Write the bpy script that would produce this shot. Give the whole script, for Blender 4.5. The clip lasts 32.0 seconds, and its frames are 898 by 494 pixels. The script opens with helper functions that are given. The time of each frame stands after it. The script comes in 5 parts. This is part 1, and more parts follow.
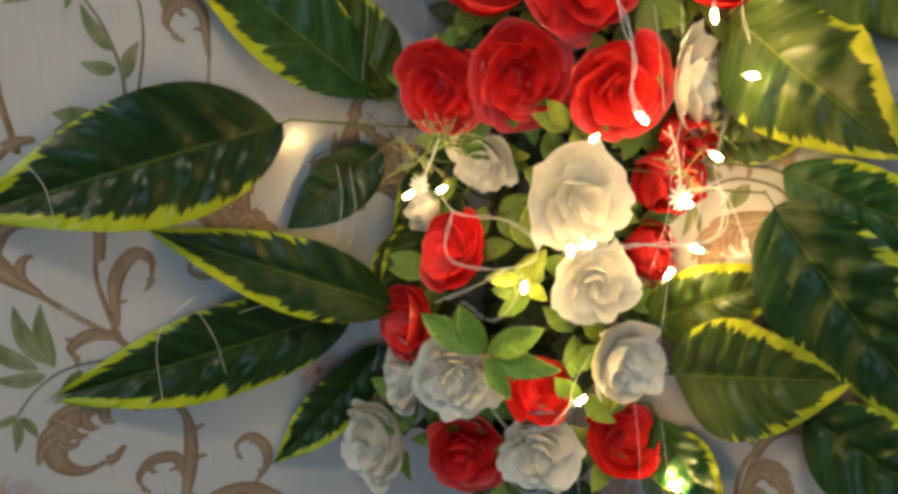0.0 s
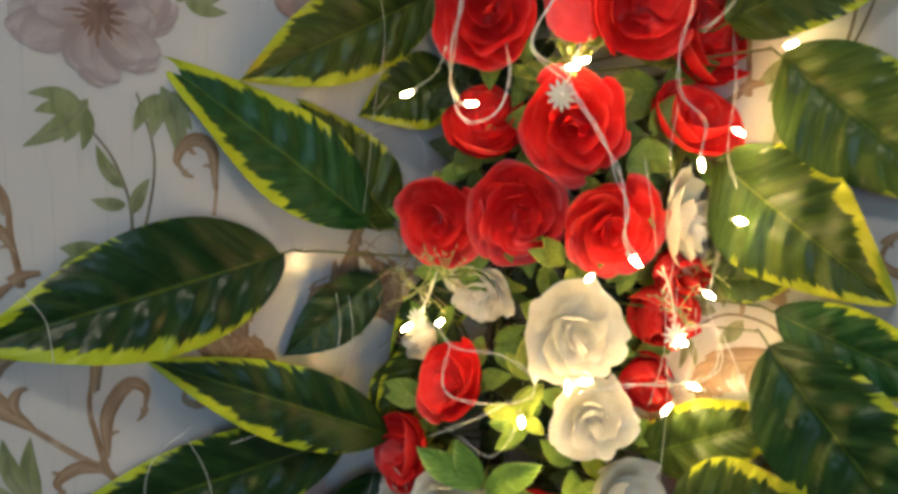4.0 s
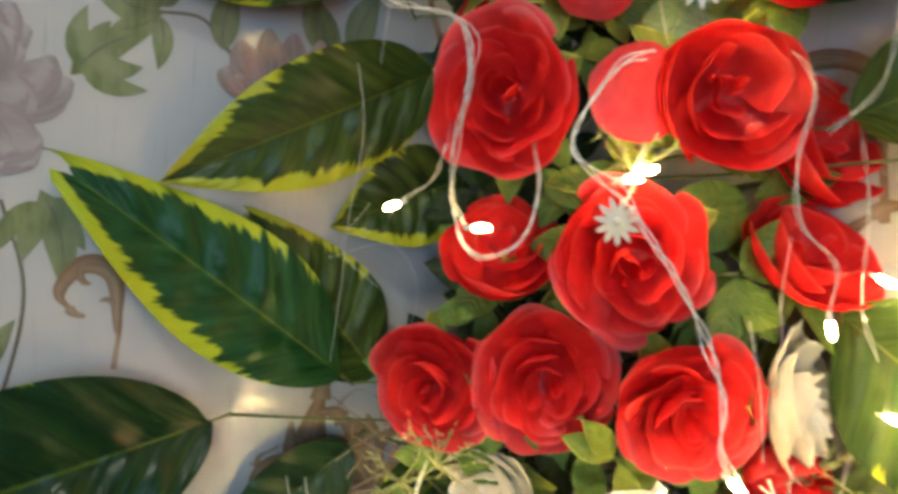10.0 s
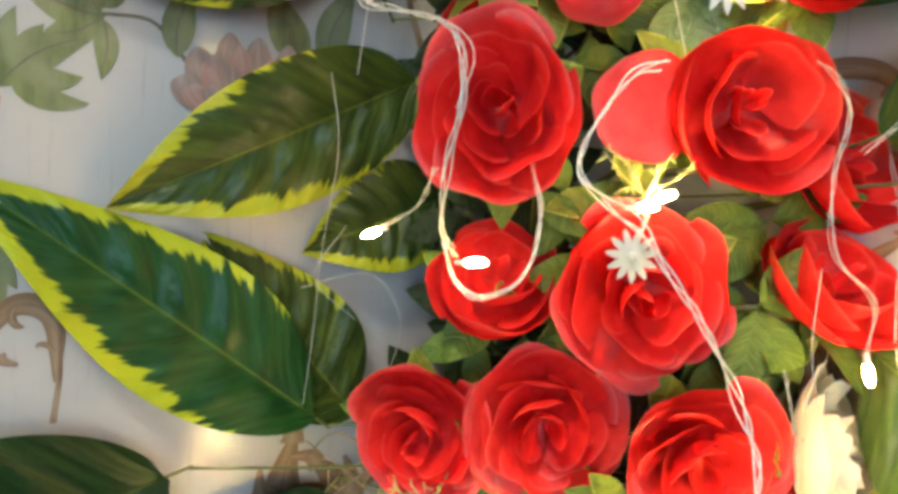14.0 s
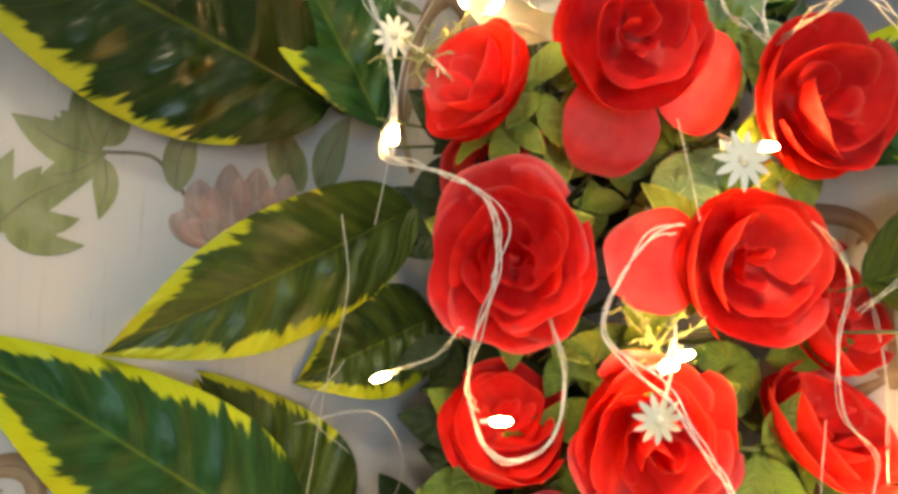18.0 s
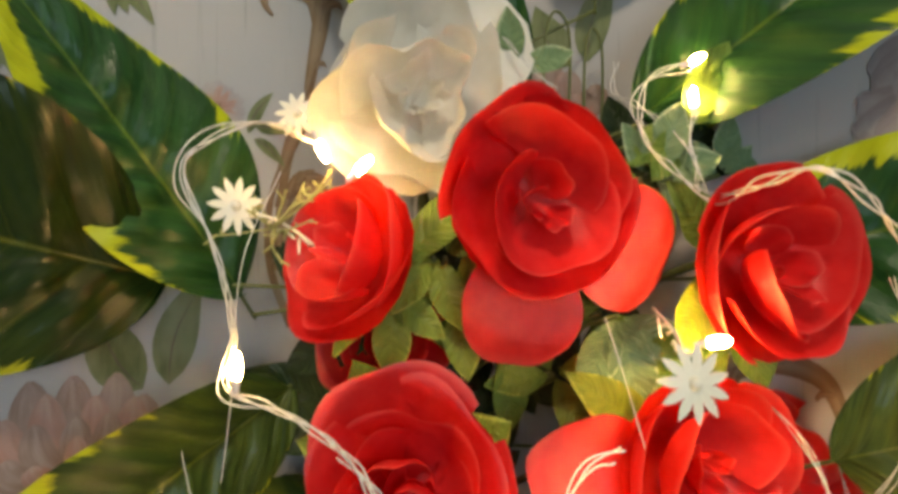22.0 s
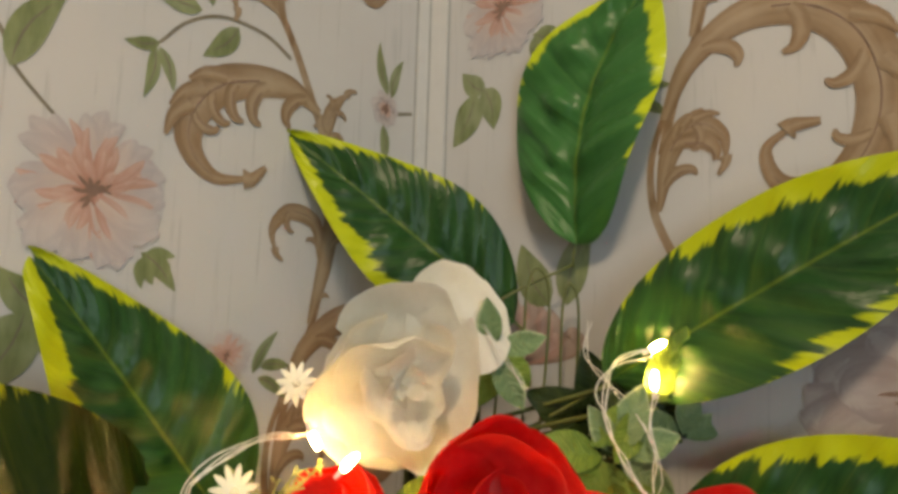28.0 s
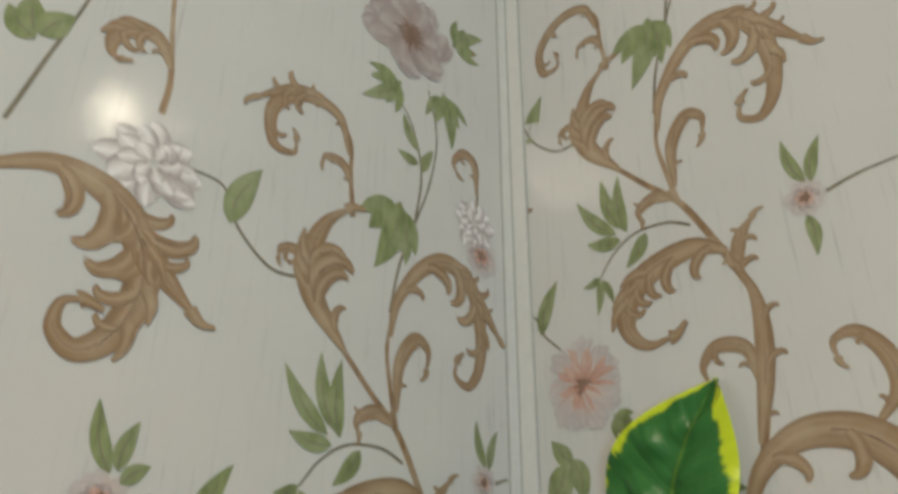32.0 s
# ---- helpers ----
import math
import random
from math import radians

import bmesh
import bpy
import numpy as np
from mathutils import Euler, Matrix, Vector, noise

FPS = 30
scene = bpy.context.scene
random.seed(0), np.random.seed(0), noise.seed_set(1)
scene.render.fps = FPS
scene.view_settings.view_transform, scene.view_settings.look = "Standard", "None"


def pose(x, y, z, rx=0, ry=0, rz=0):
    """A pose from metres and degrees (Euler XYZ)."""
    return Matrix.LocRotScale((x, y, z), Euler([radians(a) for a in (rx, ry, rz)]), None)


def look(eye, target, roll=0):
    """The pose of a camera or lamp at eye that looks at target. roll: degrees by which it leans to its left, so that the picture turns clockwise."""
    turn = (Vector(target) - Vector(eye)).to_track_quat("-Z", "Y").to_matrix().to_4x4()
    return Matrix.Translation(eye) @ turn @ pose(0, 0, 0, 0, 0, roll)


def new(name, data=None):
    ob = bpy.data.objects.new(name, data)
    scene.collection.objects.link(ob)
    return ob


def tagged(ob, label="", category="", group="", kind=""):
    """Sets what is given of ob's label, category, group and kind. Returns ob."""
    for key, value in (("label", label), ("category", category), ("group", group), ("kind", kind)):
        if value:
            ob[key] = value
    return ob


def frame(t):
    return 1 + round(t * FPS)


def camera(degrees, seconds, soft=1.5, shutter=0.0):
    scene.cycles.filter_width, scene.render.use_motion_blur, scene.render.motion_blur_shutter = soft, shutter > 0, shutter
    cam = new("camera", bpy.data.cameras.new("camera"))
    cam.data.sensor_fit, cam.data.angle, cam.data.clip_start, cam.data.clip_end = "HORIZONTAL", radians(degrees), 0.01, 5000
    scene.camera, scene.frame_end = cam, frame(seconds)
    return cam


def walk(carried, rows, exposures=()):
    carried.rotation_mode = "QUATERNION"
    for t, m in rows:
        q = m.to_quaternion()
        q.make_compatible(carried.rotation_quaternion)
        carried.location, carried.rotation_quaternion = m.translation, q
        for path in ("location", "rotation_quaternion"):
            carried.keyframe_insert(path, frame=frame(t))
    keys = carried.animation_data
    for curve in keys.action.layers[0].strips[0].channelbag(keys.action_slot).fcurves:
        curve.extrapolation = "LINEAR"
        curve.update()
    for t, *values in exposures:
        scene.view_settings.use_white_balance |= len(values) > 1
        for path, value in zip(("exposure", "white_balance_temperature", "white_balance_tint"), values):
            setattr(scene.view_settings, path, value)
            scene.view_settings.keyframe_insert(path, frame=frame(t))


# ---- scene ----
cam = camera(66.96, 32.0, 3.5, 0.6)
# seconds, eye, yaw, pitch, roll
PATH = [
    (0, (-0.4041, -0.4473, 1.2873), -37.14, -18.27, 2.31),
    (0.5, (-0.4050, -0.4490, 1.2885), -37.40, -17.14, 2.37),
    (1, (-0.4070, -0.4466, 1.2925), -37.55, -15.93, 2.81),
    (1.5, (-0.4061, -0.4462, 1.2969), -37.79, -14.93, 2.89),
    (2, (-0.4088, -0.4467, 1.3006), -37.57, -14.03, 3.08),
    (2.5, (-0.4067, -0.4475, 1.3025), -37.35, -12.82, 2.91),
    (4.5, (-0.4053, -0.4412, 1.3194), -37.31, -9.83, 3.06),
    (5, (-0.4034, -0.4362, 1.3258), -37.35, -9.21, 3.15),
    (5.5, (-0.3982, -0.4336, 1.3290), -36.85, -8.60, 3.04),
    (6, (-0.3956, -0.4308, 1.3318), -36.98, -7.60, 2.76),
    (6.5, (-0.3936, -0.4290, 1.3350), -37.14, -7.15, 2.58),
    (7, (-0.3920, -0.4254, 1.3405), -37.66, -6.26, 2.46),
    (7.5, (-0.3840, -0.4159, 1.3376), -38.50, -6.22, 3.19),
    (8, (-0.3629, -0.3925, 1.3310), -38.66, -6.80, 3.60),
    (8.5, (-0.3393, -0.3668, 1.3256), -39.26, -8.49, 3.43),
    (9, (-0.3197, -0.3599, 1.3260), -39.15, -9.00, 2.93),
    (9.5, (-0.3152, -0.3549, 1.3249), -38.19, -7.36, 3.40),
    (10, (-0.3206, -0.3380, 1.3358), -35.74, -4.24, 4.21),
    (10.5, (-0.3263, -0.3302, 1.3329), -33.01, -4.42, 4.50),
    (11, (-0.3296, -0.3290, 1.3281), -32.28, -5.07, 4.60),
    (11.5, (-0.3232, -0.3297, 1.3353), -33.00, -6.13, 3.79),
    (12, (-0.3169, -0.3253, 1.3444), -36.17, -5.18, 3.09),
    (12.5, (-0.3127, -0.3214, 1.3556), -38.71, -4.31, 3.06),
    (13, (-0.3074, -0.3221, 1.3573), -39.46, -3.84, 3.17),
    (13.5, (-0.3033, -0.3172, 1.3526), -37.67, -4.19, 3.50),
    (15.5, (-0.3401, -0.2763, 1.3369), -42.70, -3.29, 4.87),
    (16, (-0.3486, -0.2816, 1.3398), -43.38, -2.33, 4.28),
    (16.5, (-0.3423, -0.2838, 1.3506), -42.31, -2.00, 4.59),
    (17, (-0.3352, -0.2834, 1.3709), -43.44, -0.86, 4.68),
    (17.5, (-0.3352, -0.2813, 1.3824), -43.83, -0.18, 3.84),
    (18, (-0.3340, -0.2798, 1.3816), -44.30, 0.42, 4.21),
    (18.5, (-0.3301, -0.2822, 1.3883), -43.71, 0.88, 3.97),
    (19, (-0.3238, -0.2710, 1.3904), -43.84, 1.01, 3.42),
    (19.5, (-0.3221, -0.2359, 1.3702), -40.87, 4.63, 3.65),
    (20, (-0.3019, -0.2222, 1.3791), -43.47, 4.67, 4.49),
    (20.5, (-0.3005, -0.2228, 1.3888), -42.99, 3.54, 3.66),
    (21, (-0.2818, -0.2327, 1.4122), -46.30, 0.72, 2.65),
    (21.5, (-0.2834, -0.2485, 1.4324), -48.60, -0.67, -0.22),
    (22, (-0.2830, -0.2473, 1.4497), -50.72, 1.49, -0.50),
    (22.5, (-0.2822, -0.2467, 1.4579), -50.71, 1.27, 0.03),
    (23, (-0.2833, -0.2459, 1.4565), -50.04, 0.99, 0.96),
    (23.5, (-0.2860, -0.2427, 1.4610), -50.10, 1.09, 1.51),
    (24, (-0.2917, -0.2432, 1.4718), -50.25, 1.51, 1.50),
    (24.5, (-0.2914, -0.2464, 1.4780), -50.96, 2.31, 1.92),
    (25, (-0.2883, -0.2538, 1.4932), -51.82, 3.23, 1.15),
    (25.5, (-0.2953, -0.2575, 1.4998), -51.23, 4.26, 1.83),
    (27.5, (-0.3012, -0.2735, 1.5177), -49.65, 6.73, 1.90),
    (28, (-0.3026, -0.2752, 1.5233), -49.94, 7.90, 1.58),
    (28.5, (-0.3054, -0.2823, 1.5329), -49.65, 8.80, 1.51),
    (29, (-0.3122, -0.2926, 1.5445), -48.77, 11.06, 1.48),
    (29.5, (-0.3221, -0.2959, 1.5513), -47.71, 12.76, 1.66),
    (30, (-0.3310, -0.3037, 1.5671), -46.46, 15.23, 1.54),
    (30.5, (-0.3436, -0.3066, 1.5832), -45.32, 17.61, 1.68),
    (31, (-0.3531, -0.3098, 1.5954), -44.72, 18.88, 1.64),
    (31.5, (-0.3575, -0.3153, 1.6056), -44.38, 21.59, 0.85),
    (32, (-0.3650, -0.3238, 1.6204), -42.53, 23.57, 0.30),
]

# the phone's own brightening as the lights leave its view
EXPOSURES = [(0.0, 0.48, 7050, 14), (6.0, 0.53, 6450, 12), (8.0, 0.74, 6350, 11), (9.0, 0.67, 6300, 10), (12.0, 1.05, 6500, 10), (16.0, 1.26, 6750, 10), (19.0, 1.15, 8300, 15), (22.0, 1.02, 8000, 16), (25.0, 1.05, 8900, 18), (28.0, 1.05, 9000, 18), (30.0, 1.32, 7700, 9), (32.0, 1.06, 7600, 9)]


def heading(eye, yaw, pitch, roll):
    a, b = radians(yaw), radians(pitch)
    ahead = Vector((-math.sin(a) * math.cos(b), math.cos(a) * math.cos(b), math.sin(b)))
    return look(eye, Vector(eye) + ahead, roll)


walk(cam, [(t, heading(eye, yaw, pitch, roll)) for t, eye, yaw, pitch, roll in PATH], EXPOSURES)

# ---- world and lamps ----
world = bpy.data.worlds.new("world")
world.use_nodes = True
scene.world = world
sky = world.node_tree.nodes.new("ShaderNodeTexSky")
sky.sky_type, sky.sun_disc, sky.sun_elevation, sky.sun_rotation = "NISHITA", False, radians(28), radians(80)
world.node_tree.links.new(sky.outputs[0], world.node_tree.nodes["Background"].inputs[0])
world.node_tree.nodes["Background"].inputs[1].default_value = 0.06
scene.view_settings.exposure = 0.0


def area_lamp(name, eye, target, w, h, watts, colour):
    d = bpy.data.lights.new(name, "AREA")
    d.shape, d.size, d.size_y, d.energy, d.color = "RECTANGLE", w, h, watts, colour
    ob = new(name, d)
    ob.matrix_world = look(eye, target)
    return ob


# cool daylight through the window behind, and the lamp under the ceiling
area_lamp("window_daylight", (-1.75, -2.36, 1.5), (-0.2, -0.1, 1.3), 0.95, 1.3, 14.0, (0.46, 0.73, 1.0))
area_lamp("ceiling_lamp", (-1.15, -0.78, 2.66), (-0.8, -0.6, 0.0), 0.24, 0.24, 9.0, (1.0, 0.93, 0.78))
area_lamp("small_wall_bulb", (-0.055, -1.12, 2.50), (-0.2, -0.3, 1.6), 0.045, 0.045, 0.35, (1.0, 0.95, 0.85))


# ---- materials ----
def mat(name):
    m = bpy.data.materials.new(name)
    m.use_nodes = True
    nt = m.node_tree
    return m, nt, nt.nodes["Principled BSDF"]


def node(nt, kind, **inputs):
    n = nt.nodes.new(kind)
    for k, v in inputs.items():
        n.inputs[k.replace("_", " ")].default_value = v
    return n


def ramp(nt, fac, stops):
    r = nt.nodes.new("ShaderNodeValToRGB")
    els = r.color_ramp.elements
    while len(els) < len(stops):
        els.new(0.5)
    for e, (p, c) in zip(els, stops):
        e.position, e.color = p, (*c, 1)
    nt.links.new(fac, r.inputs[0])
    return r.outputs[0]


def mix(nt, fac, a, b, blend="MIX"):
    m = nt.nodes.new("ShaderNodeMix")
    m.data_type, m.blend_type = "RGBA", blend
    for s, v in ((m.inputs[0], fac), (m.inputs[6], a), (m.inputs[7], b)):
        if isinstance(v, bpy.types.NodeSocket):
            nt.links.new(v, s)
        else:
            s.default_value = v if isinstance(v, float) else (*v, 1)
    return m.outputs[2]


def maths(nt, op, a, b=0.0):
    m = nt.nodes.new("ShaderNodeMath")
    m.operation = op
    for s, v in ((m.inputs[0], a), (m.inputs[1], b)):
        if isinstance(v, bpy.types.NodeSocket):
            nt.links.new(v, s)
        else:
            s.default_value = v
    return m.outputs[0]


def coords(nt, kind="Object", scale=(1, 1, 1)):
    tc, mp = nt.nodes.new("ShaderNodeTexCoord"), nt.nodes.new("ShaderNodeMapping")
    nt.links.new(tc.outputs[kind], mp.inputs[0])
    mp.inputs["Scale"].default_value = scale
    return mp.outputs[0]


def noise_tex(nt, vec, scale, detail=4.0, rough=0.55):
    n = node(nt, "ShaderNodeTexNoise", Scale=scale, Detail=detail, Roughness=rough)
    nt.links.new(vec, n.inputs["Vector"])
    return n.outputs["Fac"]


def bump(nt, bsdf, height, strength=0.3, distance=0.001):
    b = node(nt, "ShaderNodeBump", Strength=strength, Distance=distance)
    nt.links.new(height, b.inputs["Height"])
    nt.links.new(b.outputs[0], bsdf.inputs["Normal"])


def wallpaper_mat():
    m, nt, b = mat("vinyl_wallpaper")
    v = coords(nt, "Object", (70, 70, 3))
    streak = noise_tex(nt, v, 4.0, 6.0, 0.7)
    blot = noise_tex(nt, coords(nt), 9.0, 3.0)
    base = mix(nt, blot, (0.455, 0.455, 0.452), (0.54, 0.535, 0.53))
    c = mix(nt, ramp(nt, streak, [(0.0, (0, 0, 0)), (0.57, (0, 0, 0)), (0.74, (1, 1, 1))]), base, (0.36, 0.355, 0.355))
    nt.links.new(c, b.inputs["Base Color"])
    b.inputs["Roughness"].default_value = 0.14
    b.inputs["Specular IOR Level"].default_value = 0.32
    bump(nt, b, noise_tex(nt, coords(nt), 60.0, 3.0), 0.08, 0.002)
    return m


def print_mat(name, dark, light, pale=None, grain=(160, 160, 40)):
    """Ink printed on the vinyl: brushed between two tones."""
    m, nt, b = mat(name)
    f = noise_tex(nt, coords(nt, "Object", grain), 1.0, 5.0, 0.6)
    g = noise_tex(nt, coords(nt), 38.0, 3.0)
    m2 = mix(nt, ramp(nt, g, [(0.45, (0, 0, 0)), (0.7, (1, 1, 1))]), ramp(nt, f, [(0.36, dark), (0.62, light)]), pale or light)
    nt.links.new(m2, b.inputs["Base Color"])
    b.inputs["Roughness"].default_value = 0.33
    b.inputs["Specular IOR Level"].default_value = 0.45
    return m


def brushed_mat(name, root, tip, dark, pale, streaks=3.0, shade=0.25):
    """Painted motif: tone runs from root to tip along U, with brush streaks along it."""
    m, nt, b = mat(name)
    uv = nt.nodes.new("ShaderNodeUVMap")
    mp = nt.nodes.new("ShaderNodeMapping")
    nt.links.new(uv.outputs[0], mp.inputs[0])
    mp.inputs["Scale"].default_value = (1.6, streaks, 1.0)
    sep = nt.nodes.new("ShaderNodeSeparateXYZ")
    nt.links.new(uv.outputs[0], sep.inputs[0])
    f = noise_tex(nt, mp.outputs[0], 1.0, 4.0, 0.6)
    g = noise_tex(nt, coords(nt), 45.0, 3.0)
    across = maths(nt, "FRACT", maths(nt, "ADD", maths(nt, "MULTIPLY", sep.outputs[1], 0.5), 0.5))
    c = mix(nt, ramp(nt, sep.outputs[0], [(0.15, (0, 0, 0)), (0.95, (1, 1, 1))]), root, tip)
    c = mix(nt, ramp(nt, f, [(0.48, (0, 0, 0)), (0.60, (0.5, 0.5, 0.5))]), c, dark)
    c = mix(nt, ramp(nt, f, [(0.30, (0.5, 0.5, 0.5)), (0.46, (0, 0, 0))]), c, pale)
    c = mix(nt, ramp(nt, g, [(0.45, (0, 0, 0)), (0.75, (0.6, 0.6, 0.6))]), c, pale)
    c = mix(nt, ramp(nt, across, [(0.05, (shade,) * 3), (0.32, (0, 0, 0)), (0.75, (0, 0, 0)), (0.98, (shade * 0.7,) * 3)]), c, dark)
    c = mix(nt, ramp(nt, across, [(0.25, (0, 0, 0)), (0.5, (shade * 0.9,) * 3), (0.75, (0, 0, 0))]), c, pale)
    nt.links.new(c, b.inputs["Base Color"])
    b.inputs["Roughness"].default_value = 0.28
    b.inputs["Specular IOR Level"].default_value = 0.45
    return m


def leaf_mat(name, dark, mid, edge, margin=0.72, gloss=0.36, jag=0.8, lopsided=0.11, pale=0.14, shine=0.24):
    """Variegated leaf: dark green feathered into a yellow-green margin; U runs along the blade, V across it."""
    m, nt, b = mat(name)
    uv = nt.nodes.new("ShaderNodeUVMap")
    sep = nt.nodes.new("ShaderNodeSeparateXYZ")
    nt.links.new(uv.outputs[0], sep.inputs[0])
    along, across = sep.outputs[0], maths(nt, "SUBTRACT", maths(nt, "MULTIPLY", sep.outputs[1], 2.0), 1.0)
    side = maths(nt, "ABSOLUTE", across)
    info = nt.nodes.new("ShaderNodeObjectInfo")
    off = maths(nt, "MULTIPLY", info.outputs["Random"], 31.0)
    slant = maths(nt, "SUBTRACT", along, maths(nt, "MULTIPLY", side, 0.19))
    comb = nt.nodes.new("ShaderNodeCombineXYZ")
    nt.links.new(maths(nt, "ADD", maths(nt, "MULTIPLY", slant, 11.0), off), comb.inputs[0])
    nt.links.new(maths(nt, "MULTIPLY", across, 0.9), comb.inputs[1])
    n1 = noise_tex(nt, comb.outputs[0], 1.0, 1.0)
    comb2 = nt.nodes.new("ShaderNodeCombineXYZ")
    nt.links.new(maths(nt, "ADD", maths(nt, "MULTIPLY", slant, 34.0), off), comb2.inputs[0])
    nt.links.new(maths(nt, "MULTIPLY", across, 1.6), comb2.inputs[1])
    n2 = noise_tex(nt, comb2.outputs[0], 1.0, 2.0)
    wob = maths(nt, "ADD", maths(nt, "MULTIPLY", maths(nt, "SUBTRACT", n1, 0.5), 0.6), maths(nt, "MULTIPLY", maths(nt, "SUBTRACT", n2, 0.5), jag))
    tip = maths(nt, "POWER", along, 6.0)
    uneven = maths(nt, "MULTIPLY", maths(nt, "ADD", maths(nt, "MULTIPLY", maths(nt, "SUBTRACT", info.outputs["Random"], 0.5), 0.16), lopsided), across)
    root_end = maths(nt, "MULTIPLY", maths(nt, "POWER", maths(nt, "SUBTRACT", 1.0, along), 4.0), 0.7)
    uneven = maths(nt, "SUBTRACT", uneven, root_end)
    d = maths(nt, "ADD", maths(nt, "ADD", maths(nt, "ADD", side, uneven), maths(nt, "MULTIPLY", wob, maths(nt, "ADD", maths(nt, "MULTIPLY", side, 0.9), 0.1))), maths(nt, "MULTIPLY", tip, 0.7))
    inside = ramp(nt, n2, [(0.26, dark), (0.80, mid)])
    comb3 = nt.nodes.new("ShaderNodeCombineXYZ")
    nt.links.new(maths(nt, "MULTIPLY", maths(nt, "ADD", slant, off), 26.0), comb3.inputs[0])
    nt.links.new(maths(nt, "MULTIPLY", across, 2.2), comb3.inputs[1])
    streak = noise_tex(nt, comb3.outputs[0], 1.0, 3.0)
    inside = mix(nt, ramp(nt, streak, [(0.52, (0, 0, 0)), (0.74, (0.38, 0.38, 0.38))]), inside, tuple((1 - pale) * a + pale * e for a, e in zip(mid, edge)))
    patch = ramp(nt, n1, [(0.55, (0, 0, 0)), (0.85, (0.7, 0.7, 0.7))])
    inside = mix(nt, patch, inside, tuple((1 - pale) * a + pale * e for a, e in zip(mid, edge)))
    lum = ramp(nt, d, [(margin - 0.045, (0, 0, 0)), (margin + 0.045, (1, 1, 1))])
    col = mix(nt, lum, inside, edge)
    rib = ramp(nt, side, [(0.012, (1, 1, 1)), (0.03, (0, 0, 0))])
    col = mix(nt, maths(nt, "MULTIPLY", rib, 0.3), col, tuple(0.5 * a + 0.5 * e for a, e in zip(mid, edge)))
    lateral = ramp(nt, maths(nt, "ABSOLUTE", maths(nt, "SINE", maths(nt, "MULTIPLY", slant, 24.0))), [(0.0, (1, 1, 1)), (0.12, (0, 0, 0))])
    col = mix(nt, maths(nt, "MULTIPLY", lateral, 0.12), col, tuple(0.72 * a + 0.28 * e for a, e in zip(mid, edge)))
    nt.links.new(col, b.inputs["Base Color"])
    b.inputs["Roughness"].default_value = gloss
    b.inputs["Specular IOR Level"].default_value = shine
    wave = maths(nt, "SINE", maths(nt, "MULTIPLY", slant, 120.0))
    bump(nt, b, maths(nt, "ADD", maths(nt, "MULTIPLY", wave, 0.10), maths(nt, "ADD", maths(nt, "MULTIPLY", n1, 2.5), streak)), 0.5, 0.0016)
    return m


def petal_mat(name, dark, light, edge, glow_through=0.3, rough=0.3, gloss=(1, 1, 1)):
    """Dyed satin: soft blotches, crinkles and weave, a rim painted lighter for the light it catches, light glowing
    through, a sheen on top.
    """
    m, nt, b = mat(name)
    uv = nt.nodes.new("ShaderNodeUVMap")
    sep = nt.nodes.new("ShaderNodeSeparateXYZ")
    nt.links.new(uv.outputs[0], sep.inputs[0])
    f = noise_tex(nt, coords(nt, "Object", (4, 4, 3)), 1.0, 4.0)
    c = mix(nt, ramp(nt, f, [(0.3, (0, 0, 0)), (0.7, (1, 1, 1))]), dark, light)
    rim = ramp(nt, sep.outputs[0], [(0.90, (0, 0, 0)), (1.0, (1, 1, 1))])
    c = mix(nt, maths(nt, "MULTIPLY", rim, 0.6), c, edge)
    nt.links.new(c, b.inputs["Base Color"])
    b.inputs["Roughness"].default_value = 0.6
    b.inputs["Specular IOR Level"].default_value = 0.0
    veins = nt.nodes.new("ShaderNodeCombineXYZ")
    nt.links.new(maths(nt, "MULTIPLY", sep.outputs[0], 1.6), veins.inputs[0])
    nt.links.new(maths(nt, "MULTIPLY", sep.outputs[1], 9.0), veins.inputs[1])
    crinkle = maths(nt, "ADD", noise_tex(nt, veins.outputs[0], 1.5, 3.0), noise_tex(nt, coords(nt, "Object", (130, 130, 130)), 1.0, 1.0))
    bump(nt, b, maths(nt, "ADD", crinkle, maths(nt, "MULTIPLY", f, 2.0)), 0.35, 0.0012)
    tr = nt.nodes.new("ShaderNodeBsdfTranslucent")
    nt.links.new(c, tr.inputs[0])
    ms = nt.nodes.new("ShaderNodeMixShader")
    ms.inputs[0].default_value = glow_through
    nt.links.new(b.outputs[0], ms.inputs[1])
    nt.links.new(tr.outputs[0], ms.inputs[2])
    sheen = node(nt, "ShaderNodeBsdfGlossy", Roughness=rough, Color=(*gloss, 1))
    facing = node(nt, "ShaderNodeLayerWeight", Blend=0.5)
    for n in (sheen, facing):
        nt.links.new(b.inputs["Normal"].links[0].from_socket, n.inputs["Normal"])
    top = nt.nodes.new("ShaderNodeMixShader")
    nt.links.new(maths(nt, "ADD", maths(nt, "MULTIPLY", maths(nt, "POWER", facing.outputs["Facing"], 4.0), 0.22), 0.06), top.inputs[0])
    nt.links.new(ms.outputs[0], top.inputs[1])
    nt.links.new(sheen.outputs[0], top.inputs[2])
    nt.links.new(top.outputs[0], nt.nodes["Material Output"].inputs[0])
    return m


